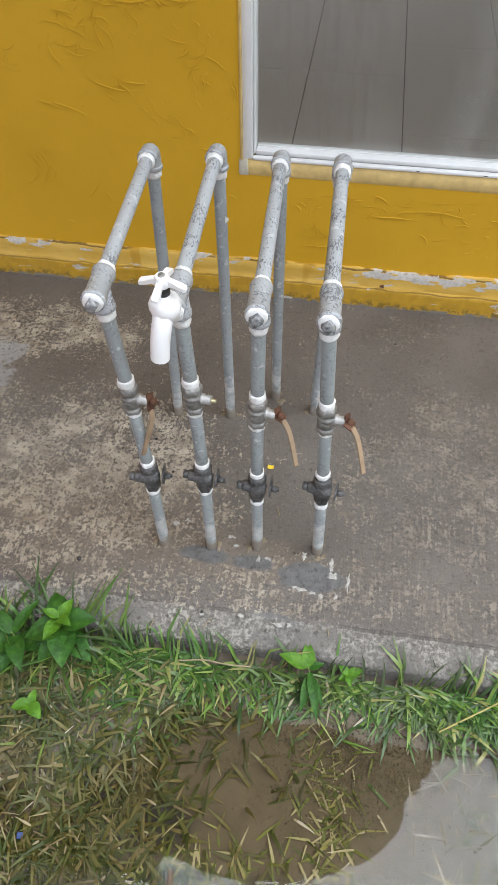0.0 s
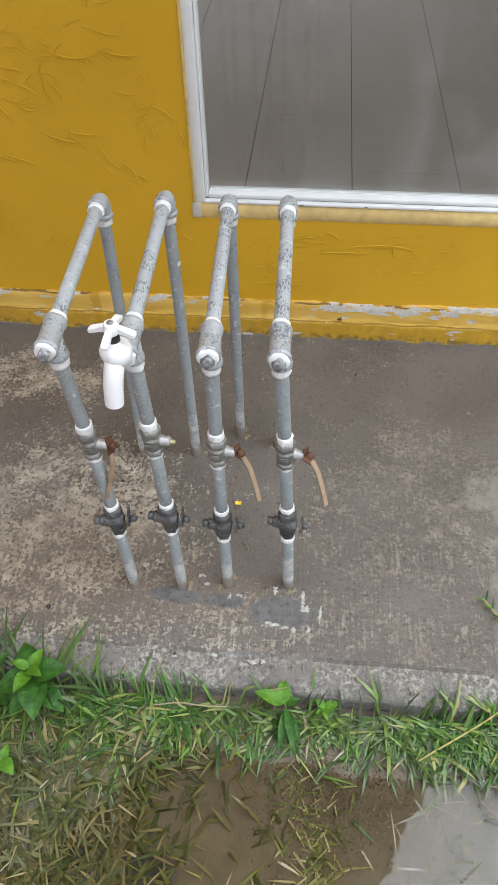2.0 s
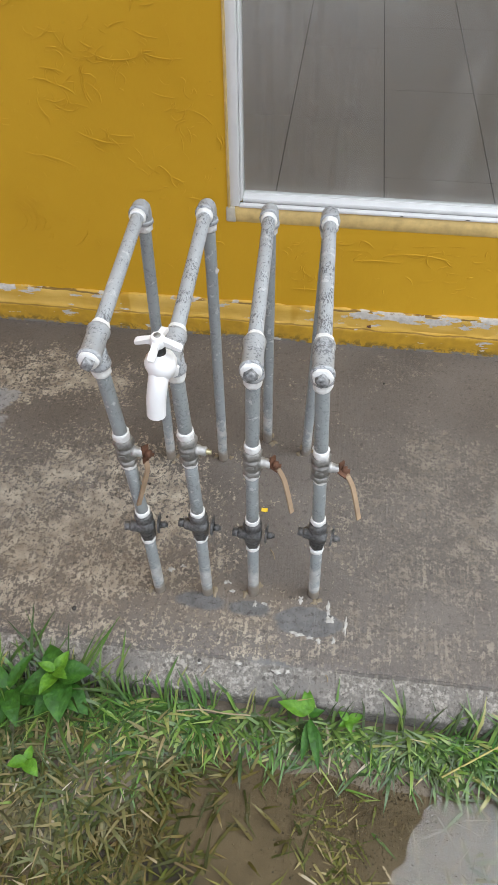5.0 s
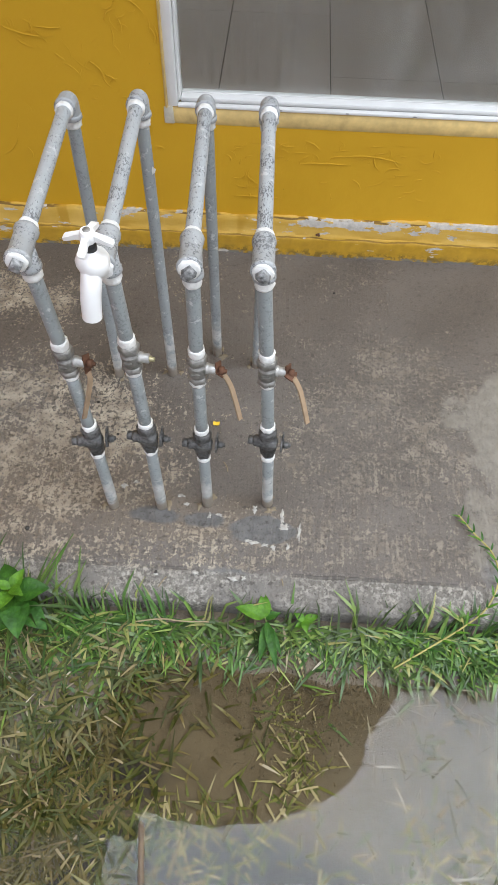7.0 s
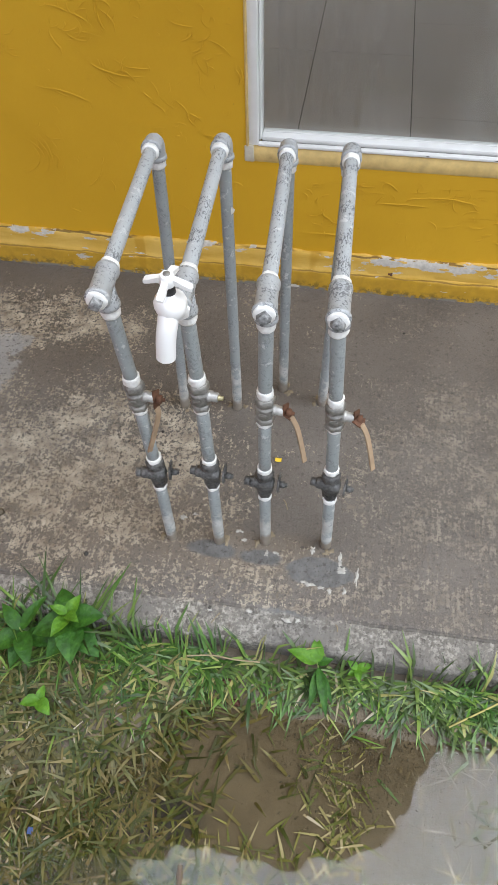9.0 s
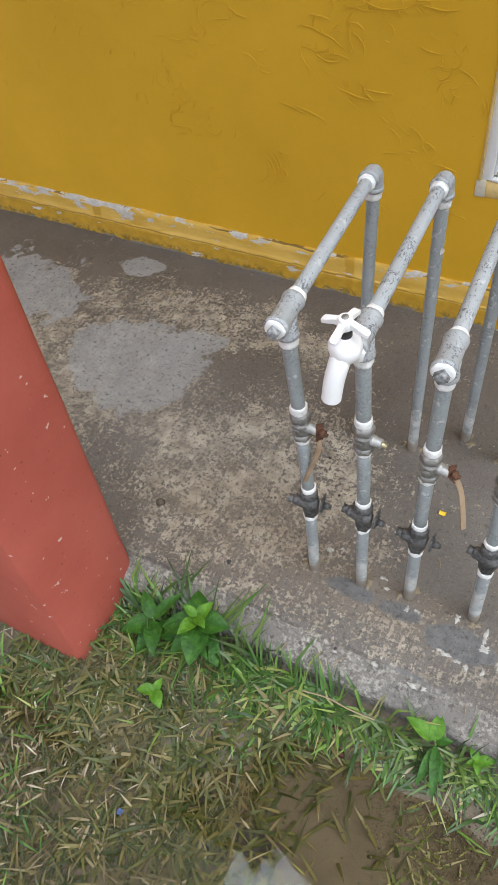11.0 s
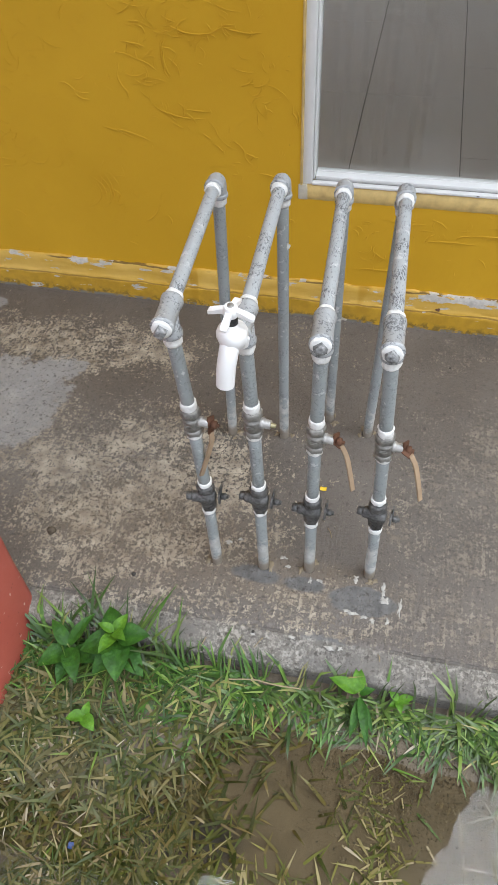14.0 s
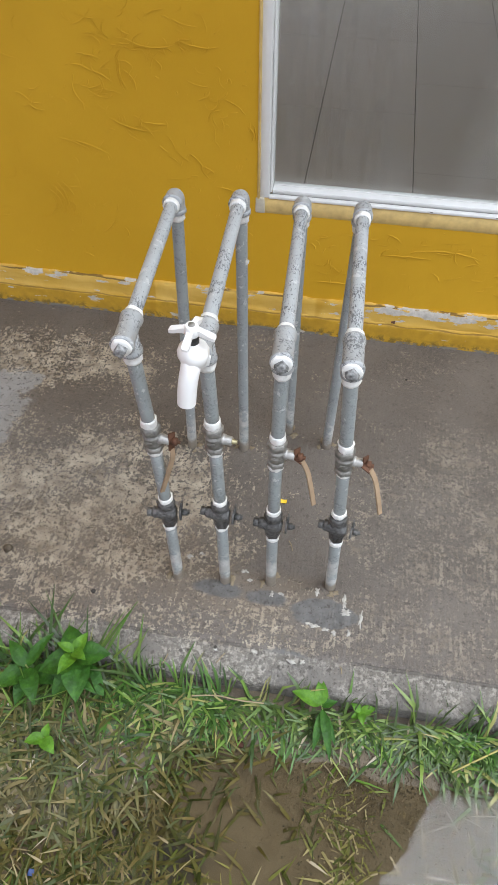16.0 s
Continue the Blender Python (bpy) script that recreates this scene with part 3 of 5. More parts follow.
bm = bmesh.new()
clusters = [(-0.295, 0.643, 0.075, 24), (-0.37, 0.56, 0.05, 9), (-0.24, 0.503, 0.03, 5), (-0.23, 0.65, 0.05, 10), (-0.14, 0.68, 0.05, 10), (-0.155, 0.45, 0.04, 6),
            (-0.117, 0.388, 0.03, 6), (-0.06, 0.52, 0.05, 8), (-0.69, 0.40, 0.08, 16), (-0.71, 0.47, 0.05, 8), (-0.49, 0.55, 0.04, 5), (-0.08, 0.60, 0.06, 10),
            (0.33, 0.305, 0.04, 9), (0.40, 0.278, 0.05, 7), (0.52, 0.292, 0.06, 8), (0.62, 0.28, 0.05, 6), (0.18, 0.19, 0.05, 7), (0.25, 0.285, 0.05, 8), (-0.05, 0.29, 0.04, 8),
            (0.5, 0.17, 0.12, 8), (0.15, 0.27, 0.05, 6), (-0.45, 0.30, 0.15, 10), (-0.6, 0.62, 0.1, 9), (-0.9, 0.6, 0.12, 12), (-0.35, 0.8, 0.12, 14), (-0.12, 0.82, 0.1, 10)]
for cx, cz, cr, count in clusters:
    for _ in range(int(count * 1.5)):
        r = rng.choice((0.014, 0.022, 0.03, 0.045, 0.07))
        a0 = rng.uniform(0, 6.28)
        span = min(2.2, rng.uniform(0.012, 0.075) / r)
        x = cx + rng.gauss(0, cr * 0.55) - r * math.cos(a0 + span / 2)
        z = cz + rng.gauss(0, cr * 0.5) - r * math.sin(a0 + span / 2)
        ends = [(x + r * math.cos(a0 + span * t), z + r * math.sin(a0 + span * t)) for t in (0, 0.5, 1)]
        if any(ez < 0.13 or (ex > WIN[0] - 0.02 and ez > 0.305) for ex, ez in ends):
            continue
        ridge(bm, x, z, r, a0, span, rng.uniform(0.0009, 0.0014), rng.uniform(0.0018, 0.0040))
for _ in range(120):
    x, z, r = rng.uniform(-1.3, 0.9), rng.uniform(0.13, 0.95), rng.uniform(0.02, 0.06)
    if x > -0.08 and z > 0.24:
        continue
    ridge(bm, x, z, r, rng.uniform(0, 6.28), rng.uniform(0.3, 0.8), 0.001, 0.0024)
for _ in range(26):
    x, z, r = rng.uniform(0.16, 0.85), rng.uniform(0.262, 0.308), rng.uniform(0.12, 0.3)
    a0 = 1.57 + rng.uniform(-0.2, 0.15)
    ridge(bm, x, z - r * 0.8, r, a0, rng.uniform(0.08, 0.3), 0.0011, rng.uniform(0.0015, 0.003)) if z < 0.285 else None
for _ in range(170):
    x, z, r = rng.uniform(-1.5, -0.05), rng.gauss(0.42, 0.2), rng.choice((0.02, 0.03, 0.05, 0.08))
    a0, span = rng.uniform(0, 6.28), rng.uniform(0.25, 0.9)
    if z - r < 0.14 or x + r > WIN[0] - 0.012:
        continue
    for lane in range(rng.choice((1, 1, 2, 3))):
        ridge(bm, x, z, r + 0.006 * lane, a0 + rng.uniform(-0.15, 0.15), span, rng.uniform(0.0007, 0.0012), rng.uniform(0.0015, 0.0032))
# a large swirl and the long sweeping trowel arcs
for r, a0, span in ((0.066, -1.5, 2.3), (0.078, -0.5, 1.5), (0.090, -0.9, 1.9), (0.097, -0.3, 1.0), (0.110, -0.6, 0.8), (0.118, 0.2, 0.5)):
    ridge(bm, -0.545, 0.300, r, a0, span, 0.0012, 0.0034)
for x, z, r, a0, span in ((-0.300, 0.575, 0.085, 3.0, 0.95), (-0.23, 0.66, 0.170, 4.15, 0.75), (-0.215, 0.675, 0.188, 4.55, 0.32), (-0.205, 0.61, 0.075, 2.75, 1.05), (-0.198, 0.61, 0.085, 2.9, 0.8),
                          (-0.205, 0.72, 0.085, 3.9, 1.5), (-0.10, 0.74, 0.105, 4.1, 0.9), (-0.345, 0.60, 0.05, 0.9, 0.9), (-0.36, 0.585, 0.055, 0.8, 0.9), (-0.375, 0.565, 0.06, 0.9, 0.8),
                          (-0.44, 0.30, 0.20, 0.95, 0.55), (-0.47, 0.30, 0.19, 1.0, 0.45), (-0.09, 0.32, 0.09, 1.0, 0.6), (-0.42, 0.30, 0.09, 5.2, 0.9), (-0.34, 0.235, 0.03, -0.6, 1.5),
                          (-0.055, 0.50, 0.05, -0.5, 1.3), (-0.06, 0.50, 0.06, -0.3, 0.8), (-0.12, 0.40, 0.03, 0.3, 1.2), (0.30, 0.255, 0.045, 0.5, 1.1), (0.44, 0.10, 0.20, 1.1, 0.75),
                          (0.36, -0.35, 0.63, 1.48, 0.20), (0.62, -0.40, 0.68, 1.52, 0.14), (0.20, -0.30, 0.57, 1.45, 0.22), (0.20, 0.21, 0.02, 2.2, 2.6)):
    ridge(bm, x, z, r, a0, span, 0.0014, 0.0042)
tagged(part("stucco_mark", bm, YELLOW, wall, crease=80), kind="stuff")


def plinth_point(x, s):
    """The flaking plinth's face: s from its top lip down to the slab."""
    prof = [(0.0, 0.002, 0.104), (0.12, -0.006, 0.103), (0.25, -0.0090, 0.097), (0.55, -0.0115, 0.056), (0.62, -0.0165, 0.050), (0.75, -0.0170, 0.038), (1.0, -0.019, -0.004)]
    for (a, ya, za), (b, yb, zb) in zip(prof, prof[1:]):
        if s <= b:
            t = (s - a) / (b - a)
            y, z = ya + (yb - ya) * t, za + (zb - za) * t
            break
    z += (0.004 * nz(x * 9, 0.5) + 0.0035 * nz(x * 38, 2.5)) * ease(z, 0.06, 0.1)
    y += 0.0018 * nz(x * 22, z * 40) + 0.0025 * nz(x * 5, 7)
    return (x, min(y, 0.003), z)


bm = sheet([-4, *spread(-2.0, 1.6, 0.007), 4], [0, 0.06, 0.12, 0.18, 0.25, 0.35, 0.45, 0.55, 0.62, 0.7, 0.78, 0.88, 1.0], plinth_point)
bmesh.ops.recalc_face_normals(bm, faces=bm.faces)
solid("baseboard", bm, PLINTH, "yellow plinth with flaking paint and mossy damp foot", "plinth", "structure")

bm = bmesh.new()
bmesh.ops.create_icosphere(bm, subdivisions=2, radius=0.0055, matrix=Matrix.Translation((0.355, -0.0125, 0.0615)) @ Matrix.Diagonal((1, 0.6, 0.8, 1)))
for v in bm.verts:
    v.co += Vector((nz(v.co.x * 300, v.co.z * 300), 0, nz(v.co.z * 300, v.co.x * 300, 4))) * 0.004
solid("mud_clod", bm, RUST, "dark dried mud clod stuck on the yellow plinth", "mud")

# ---------------------------------------------------------------- window
x0, x1, z0, z1 = WIN
window = thing("window_1", (0.5, 0.03, z0), "white aluminium sliding window with dusty clear glass", "window", kind="structure")
bm = bmesh.new()
rows = [[bm.verts.new((x, y, z)) for x in spread(x0 - 0.002, x1 + 0.002, 0.03)] for y, z in ((0.002, 0.322), (-0.0016, 0.328), (-0.0005, 0.338), (0.003, 0.3590), (0.062, 0.3592), (0.062, 0.284))]
for k, r in enumerate(rows):
    for v in r:
        v.co.z += 0.0018 * nz(v.co.x * 25, k) * (k < 3)
for a, b in zip(rows, rows[1:]):
    for k in range(len(a) - 1):
        bm.faces.new((a[k], a[k + 1], b[k + 1], b[k]))
part("window_sill", bm, SILL, window, "yellow plastered sill coloured paler where light falls on it")
bm = box(bmesh.new(), x0 - 0.008, x0 + 0.014, -0.003, 0.012, z0 - 0.016, z0 + 0.024, 0.004)
for v in bm.verts:
    v.co += Vector((nz(v.co.x * 60, v.co.z * 60), 0.3 * nz(v.co.z * 50, v.co.x * 40), nz(v.co.z * 70, 3))) * 0.003
part("render_patch", bm, RENDER, window, "bare cement at the frame corner")
bm = box(bmesh.new(), x0 - 0.003, x0 + 0.0025, -0.003, 0.03, z0 + 0.02, z1, 0.002)
part("sealant_bead", bm, SILL, window, "yellowed bead along the jamb")
for name, args in (("jamb", (x0 + 0.002, x0 + 0.0225, 0.003, 0.07, 0.3605, z1)), ("jamb", (x0 + 0.023, x0 + 0.0275, 0.016, 0.06, 0.366, z1 - 0.02)),
                   ("jamb", (x1 - 0.03, x1, 0.004, 0.07, 0.366, z1)), ("head_rail", (x0 + 0.034, x1 - 0.03, 0.004, 0.07, z1 - 0.03, z1)),
                   ("bottom_rail", (x0 + 0.0228, x1 - 0.03, 0.001, 0.014, 0.3595, 0.3660)), ("sash_rail", (x0 + 0.028, x1 - 0.03, 0.0205, 0.06, 0.358, 0.3715))):
    part(name, box(bmesh.new(), *args, 0.0018), ALU, window)
part("track", box(bmesh.new(), x0 + 0.0228, x1 - 0.03, 0.0143, 0.0203, 0.356, 0.3625), SLOT, window, "dirty sliding track darkened for the shade in its slot")
part("gasket", box(bmesh.new(), x0 + 0.0285, x1 - 0.032, 0.0415, 0.0515, 0.3717, 0.3735), ALU, window)
# solid dark boxes drawn as the shaded holes of drain slots
for k in range(6):
    gx = 0.09 + k * 0.15 + rng.uniform(-0.03, 0.03)
    part("drain_slot", box(bmesh.new(), gx, gx + rng.uniform(0.006, 0.016), -0.0003, 0.004, 0.3625, 0.3638), SLOT, window)
pane = part("pane", box(bmesh.new(), x0 + 0.022, x1 - 0.026, 0.044, 0.049, 0.370, z1 - 0.02), GLASS, window, "clear dusty glass")
pane.visible_shadow = False

# ---------------------------------------------------------------- room behind the window
FLOOR_Z = 0.155
bm = box(bmesh.new(), -2.6, 1.35, 0.15, 4.3, 0.0, FLOOR_Z - 0.0022)
room_floor = solid("floor", bm, GROUT, "grey plank-shaped floor tiles with dark joints", "floor", "structure")
bm = box(bmesh.new(), 1.122, 1.27, 0.15, 4.3, 0.1, 2.7)
solid("wall_east", bm, ROOM, "plain pale room wall", "wall", "structure")
# unseen wall; its wide opening is added to let light onto the tiles
bm = bmesh.new()
box(bm, -2.75, -2.6, 0.15, 4.3, 0.1, 0.25)
box(bm, -2.75, -2.6, 0.15, 4.3, 2.45, 2.7)
box(bm, -2.75, -2.6, 0.15, 0.7, 0.25, 2.45)
box(bm, -2.75, -2.6, 3.8, 4.3, 0.25, 2.45)
solid("wall_west", bm, ROOM, "unseen pale room wall, opening added to light the floor", "wall", "structure")
# unseen far wall, opened up to serve as a light source for the room
bm = bmesh.new()
box(bm, -2.6, 1.122, 4.15, 4.3, 0.1, 0.25)
box(bm, -2.6, 1.122, 4.15, 4.3, 2.45, 2.7)
box(bm, -2.6, -2.5, 4.15, 4.3, 0.25, 2.45)
box(bm, 1.0, 1.122, 4.15, 4.3, 0.25, 2.45)
solid("wall_far", bm, ROOM, "unseen plain pale far wall, opening added as a light source", "wall", "structure")
bm = box(bmesh.new(), -2.75, 1.27, 0.15, 4.3, 2.7, 2.85)
solid("ceiling", bm, ROOM, "plain pale room ceiling", "ceiling", "structure")
bm = box(bmesh.new(), 1.108, 1.1215, 0.16, 4.14, FLOOR_Z + 0.001, FLOOR_Z + 0.085, 0.002)
solid("trim", bm, KICK, "dark tile skirting along the room wall", "skirting", "structure")

# ---------------------------------------------------------------- porch roof and column
plan = [(-5, 0.14), (-5, -1.03), (-0.345, -1.03), (-0.345, -0.94), (0.34, -0.94), (0.70, -0.80), (0.83, -0.744), (1.114, -0.193), (1.4, -0.06), (1.4, 0.14)]
bm = bmesh.new()
low = [bm.verts.new((x, y, 2.9)) for x, y in plan]
top = [bm.verts.new((x, y, 3.04)) for x, y in plan]
bm.faces.new(low)
bm.faces.new(top[::-1])
for k in range(len(plan)):
    j = (k + 1) % len(plan)
    bm.faces.new((low[k], top[k], top[j], low[j]))
bmesh.ops.recalc_face_normals(bm, faces=bm.faces)
solid("porch_roof", bm, SOFFIT, "flat grey concrete porch roof with a slanted end", "roof", "structure")

bm = bmesh.new()
ring = [(-0.564, -0.892), (-0.568, -0.90), (-0.568, -1.090), (-0.562, -1.098), (-0.361, -1.098), (-0.354, -1.091)]
for k in range(7):
    a = math.pi / 2 * k / 6
    ring.append((-0.379 + 0.025 * math.cos(a), -0.917 + 0.025 * math.sin(a)))
levels = [-0.14, -0.08, *spread(-0.05, 1.2, 0.05), 1.8, 2.4, 2.9]
loops = [[bm.verts.new((x + 0.0025 * nz(x * 9, y * 9, z * 6), y + 0.03 * z + 0.0025 * nz(x * 9 + 5, y * 9, z * 6), z)) for x, y in ring] for z in levels]
for a, b in zip(loops, loops[1:]):
    for k in range(len(ring)):
        bm.faces.new((a[k], a[(k + 1) % len(ring)], b[(k + 1) % len(ring)], b[k]))
bm.faces.new(loops[-1])
bmesh.ops.recalc_face_normals(bm, faces=bm.faces)
solid("porch_column", bm, RED, "square red painted concrete porch column with rounded corner", "column", "structure", crease=50)

# ---------------------------------------------------------------- water pipe loops
R = 0.0102


def tape(at, d, parent, wide=0.013, r=0.0124, seed=0):
    d = Vector(d).normalized()
    p = Vector(at) - d * wide / 2
    prof = [(0, r - 0.0012), (wide * 0.15, r), (wide * 0.4, r + 0.0005), (wide * 0.65, r), (wide * 0.9, r + 0.0003), (wide, r - 0.0012)]
    part("thread_tape", lathe(bmesh.new(), p, p + d, prof, 18, 0, 0.16, seed), TAPE, parent, "white thread-seal tape")


def ball_valve(loop, at, up, lever, seed):
    at, up = Vector(at), Vector(up).normalized()
    p = at - up * 0.027
    bm = lathe(bmesh.new(), p, p + up, [(0, 0.0138), (0.001, 0.0152), (0.0100, 0.0152), (0.0110, 0.0132)], 6, 0.3)
    lathe(bm, p + up * 0.0115, p + up, [(0, 0.0126), (0.0022, 0.0126), (0.0030, 0.0137), (0.018, 0.0137), (0.0195, 0.0142), (0.0225, 0.0142), (0.0230, 0.0127), (0.027, 0.0127)], 24)
    lathe(bm, p + up * 0.0385, p + up, [(0, 0.0132), (0.0008, 0.0157), (0.0110, 0.0157), (0.0140, 0.0136)], 6, 0.3)
    valve = part("ball_valve", bm, VALVE, loop, "tarnished hexagon-ended ball valve", 25)
    side = Vector((1, -0.12, 0)).normalized()
    bm = box(bmesh.new(), -0.0062, 0.0062, -0.001, 0.0, -0.0022, -0.0008)
    box(bm, -0.005, 0.005, -0.001, 0.0, 0.0008, 0.0022)
    bm.transform(Matrix.Translation(at + Vector((-0.001, -0.0155, 0.0005))))
    part("raised_mark", bm, VALVE, valve)
    bm = lathe(bmesh.new(), at + side * 0.011, at + side, [(0, 0.0085), (0.006, 0.0085), (0.0065, 0.0072), (0.016, 0.0072), (0.017, 0.006)], 20)
    part("stem", bm, STEEL, valve, "bright steel stem")
    if lever:
        a, b, c = (Vector(q) for q in lever)
        hub = at + side * 0.0305
        part("nut", lathe(bmesh.new(), hub + side * 0.002, hub + side * 2, [(0, 0.0068), (0.0065, 0.0068), (0.0075, 0.0055), (0.0076, 0.003), (0.0115, 0.003)], 6), RUST, valve, "rusty hexagon nut")
        top = hub + Vector((0, 0.004, 0.013))
        bend = a.lerp(b, 0.55)
        part("lever", sweep(bmesh.new(), curve_pts([top, hub, hub.lerp(a, 0.6) + Vector((0, 0, -0.012)), bend], 4), 0.0012, ((0.6, 0.8, 0.1), 0.0055)), RUST, valve, "rusty steel lever")
        part("grip", sweep(bmesh.new(), curve_pts([bend + (a - b) * 0.05, b, b.lerp(c, 0.5) + Vector((0.0006, 0, 0)), c], 5), 0.0017, ((0.75, 0.66, 0.1), 0.0036)), GRIP, valve, "faded tan lever grip")
    else:
        part("spindle", lathe(bmesh.new(), at + side * 0.026, at + side, [(0, 0.0042), (0.004, 0.0042), (0.0045, 0.0036), (0.009, 0.0034), (0.0095, 0.002)], 12), BRASS, valve, "bare brass spindle without a lever")


def stop_valve(loop, at, up, tilt, seed):
    at, up = Vector(at), Vector(up).normalized()
    p = at - up * 0.034
    bm = lathe(bmesh.new(), p, p + up, [(0, 0.0118), (0.002, 0.0134), (0.014, 0.0142), (0.018, 0.0150)], 6, 0.2)
    lathe(bm, p + up * 0.018, p + up, [(0, 0.0142), (0.008, 0.0156), (0.018, 0.0162), (0.028, 0.0154), (0.034, 0.0142)], 9, 0.5, 0.10, seed)
    lathe(bm, p + up * 0.052, p + up, [(0, 0.0150), (0.002, 0.0158), (0.012, 0.0158), (0.0155, 0.0138)], 8, 0.2)
    valve = part("stop_valve", bm, BLACK, loop, "blackened bronze stop valve", 22)
    side = Vector((1, tilt, 0)).normalized() * 0.93
    core = at + Vector((0, -0.004, 0.004))
    bm = lathe(bmesh.new(), core - side * 0.026, core, [(0, 0.0088), (0.003, 0.0102), (0.009, 0.0102), (0.013, 0.0118), (0.032, 0.0118), (0.037, 0.0102), (0.040, 0.0090)], 18)
    part("cross_barrel", bm, BLACK, valve)
    part("hexagon_cap", lathe(bmesh.new(), core - side * 0.036, core, [(0, 0.0070), (0.001, 0.0082), (0.0105, 0.0082)], 6), BLACK, valve)
    part("washer", lathe(bmesh.new(), core + side * 0.0235, core + side, [(0, 0.0138), (0.0028, 0.0138)], 20), BLACK, valve)
    part("nut", lathe(bmesh.new(), core + side * 0.0275, core + side, [(0, 0.0064), (0.0085, 0.0064), (0.009, 0.0045), (0.0125, 0.004)], 6), BLACK, valve)
    tab = core + side * 0.0265
    part("locking_ear", sweep(bmesh.new(), [tab + Vector((0, 0.002, 0.006)), tab + Vector((0.001, 0.004, 0.016)), tab + Vector((0.0005, 0.006, 0.023))], 0.0012, ((0, 1, 0), 0.0045)), BLACK, valve)


def faucet(loop, tee, d):
    d = Vector(d).normalized()
    hub = Vector((0.0535, -0.814, 0.631))
    bm = lathe(bmesh.new(), tee - d * 0.030, tee - d, [(0, 0.0125), (0.002, 0.0165), (0.007, 0.0165), (0.008, 0.014)], 8, 0.2)
    sweep(bm, [tee - d * 0.034, (tee - d * 0.034).lerp(hub, 0.5), hub], [0.0125, 0.0145, 0.016])
    for v in bm.verts:
        v.co = tee - d * 0.03 + (v.co - tee + d * 0.03) * 0.92
    tap = part("faucet", bm, PLASTIC, loop, "white plastic garden faucet with cross handle", 30)
    top = hub + Vector((0.001, 0.001, 0))
    prof = [(0, 0.011), (0.005, 0.0165), (0.014, 0.0192), (0.024, 0.0192), (0.029, 0.0156), (0.033, 0.0100), (0.036, 0.0092)]
    part("bonnet", lathe(bmesh.new(), top - Vector((0, 0, 0.012)), top + Vector((0, -0.004, 1)), prof, 10, 0.31), PLASTIC, tap, crease=25)
    pts = curve_pts([hub + Vector((0, 0.004, 0.006)), hub + Vector((-0.001, -0.010, -0.008)), hub + Vector((-0.0045, -0.017, -0.032)), hub + Vector((-0.007, -0.020, -0.060))], 5)
    part("spout", sweep(bmesh.new(), pts, [0.0124 - 0.0006 * k / (len(pts) - 1) for k in range(len(pts))], seg=20), PLASTIC, tap, crease=50)
    end = pts[-1]
    part("outlet", lathe(bmesh.new(), end - (pts[-1] - pts[-2]).normalized() * 0.002, end + (pts[-1] - pts[-2]), [(0, 0.0096), (0.0028, 0.0096)], 20), RUBBER, tap)
    crown = top + Vector((0.0005, -0.001, 0.027))
    part("stem", lathe(bmesh.new(), crown - Vector((0, 0, 0.003)), crown + Vector((0, 0, 1)), [(0, 0.0078), (0.012, 0.0075)], 16), RUBBER, tap, "black stem collar")
    up = Vector((0.02, -0.06, 1)).normalized()
    h0 = crown + up * 0.009
    bm = lathe(bmesh.new(), h0, h0 + up, [(0, 0.0082), (0.002, 0.0095), (0.011, 0.0086), (0.014, 0.0072), (0.0148, 0.004)], 20)
    base_x = Vector((1, -0.10, 0)).normalized()
    base_y = up.cross(base_x).normalized()
    base_x = base_y.cross(up)
    for k in range(4):
        a = math.pi / 2 * k
        out = base_x * math.cos(a) + base_y * math.sin(a)
        across = up.cross(out)
        rings = []
        for s, w, lo, hi in ((0.004, 0.0048, 0.002, 0.0115), (0.012, 0.0042, 0.004, 0.011), (0.021, 0.0052, 0.0045, 0.010), (0.0268, 0.0050, 0.0047, 0.0095), (0.0282, 0.0036, 0.0056, 0.0086)):
            rings.append([bm.verts.new(h0 + out * s + across * w * 0.85 * q + up * (h - 0.30 * max(0, s - 0.005))) for q, h in ((-1, lo), (1, lo), (1, hi), (-1, hi))])
        for ra, rb in zip(rings, rings[1:]):
            for q in range(4):
                bm.faces.new((ra[q], ra[(q + 1) % 4], rb[(q + 1) % 4], rb[q]))
        bm.faces.new(rings[-1])
    bmesh.ops.recalc_face_normals(bm, faces=bm.faces)
    handle = part("handle", bm, PLASTIC, tap, "white four-armed handle", 45)
    part("screw", lathe(bmesh.new(), h0 + up * 0.0142, h0 + up, [(0, 0.0042), (0.0012, 0.0042)], 12), VALVE, handle, "dull screw head")


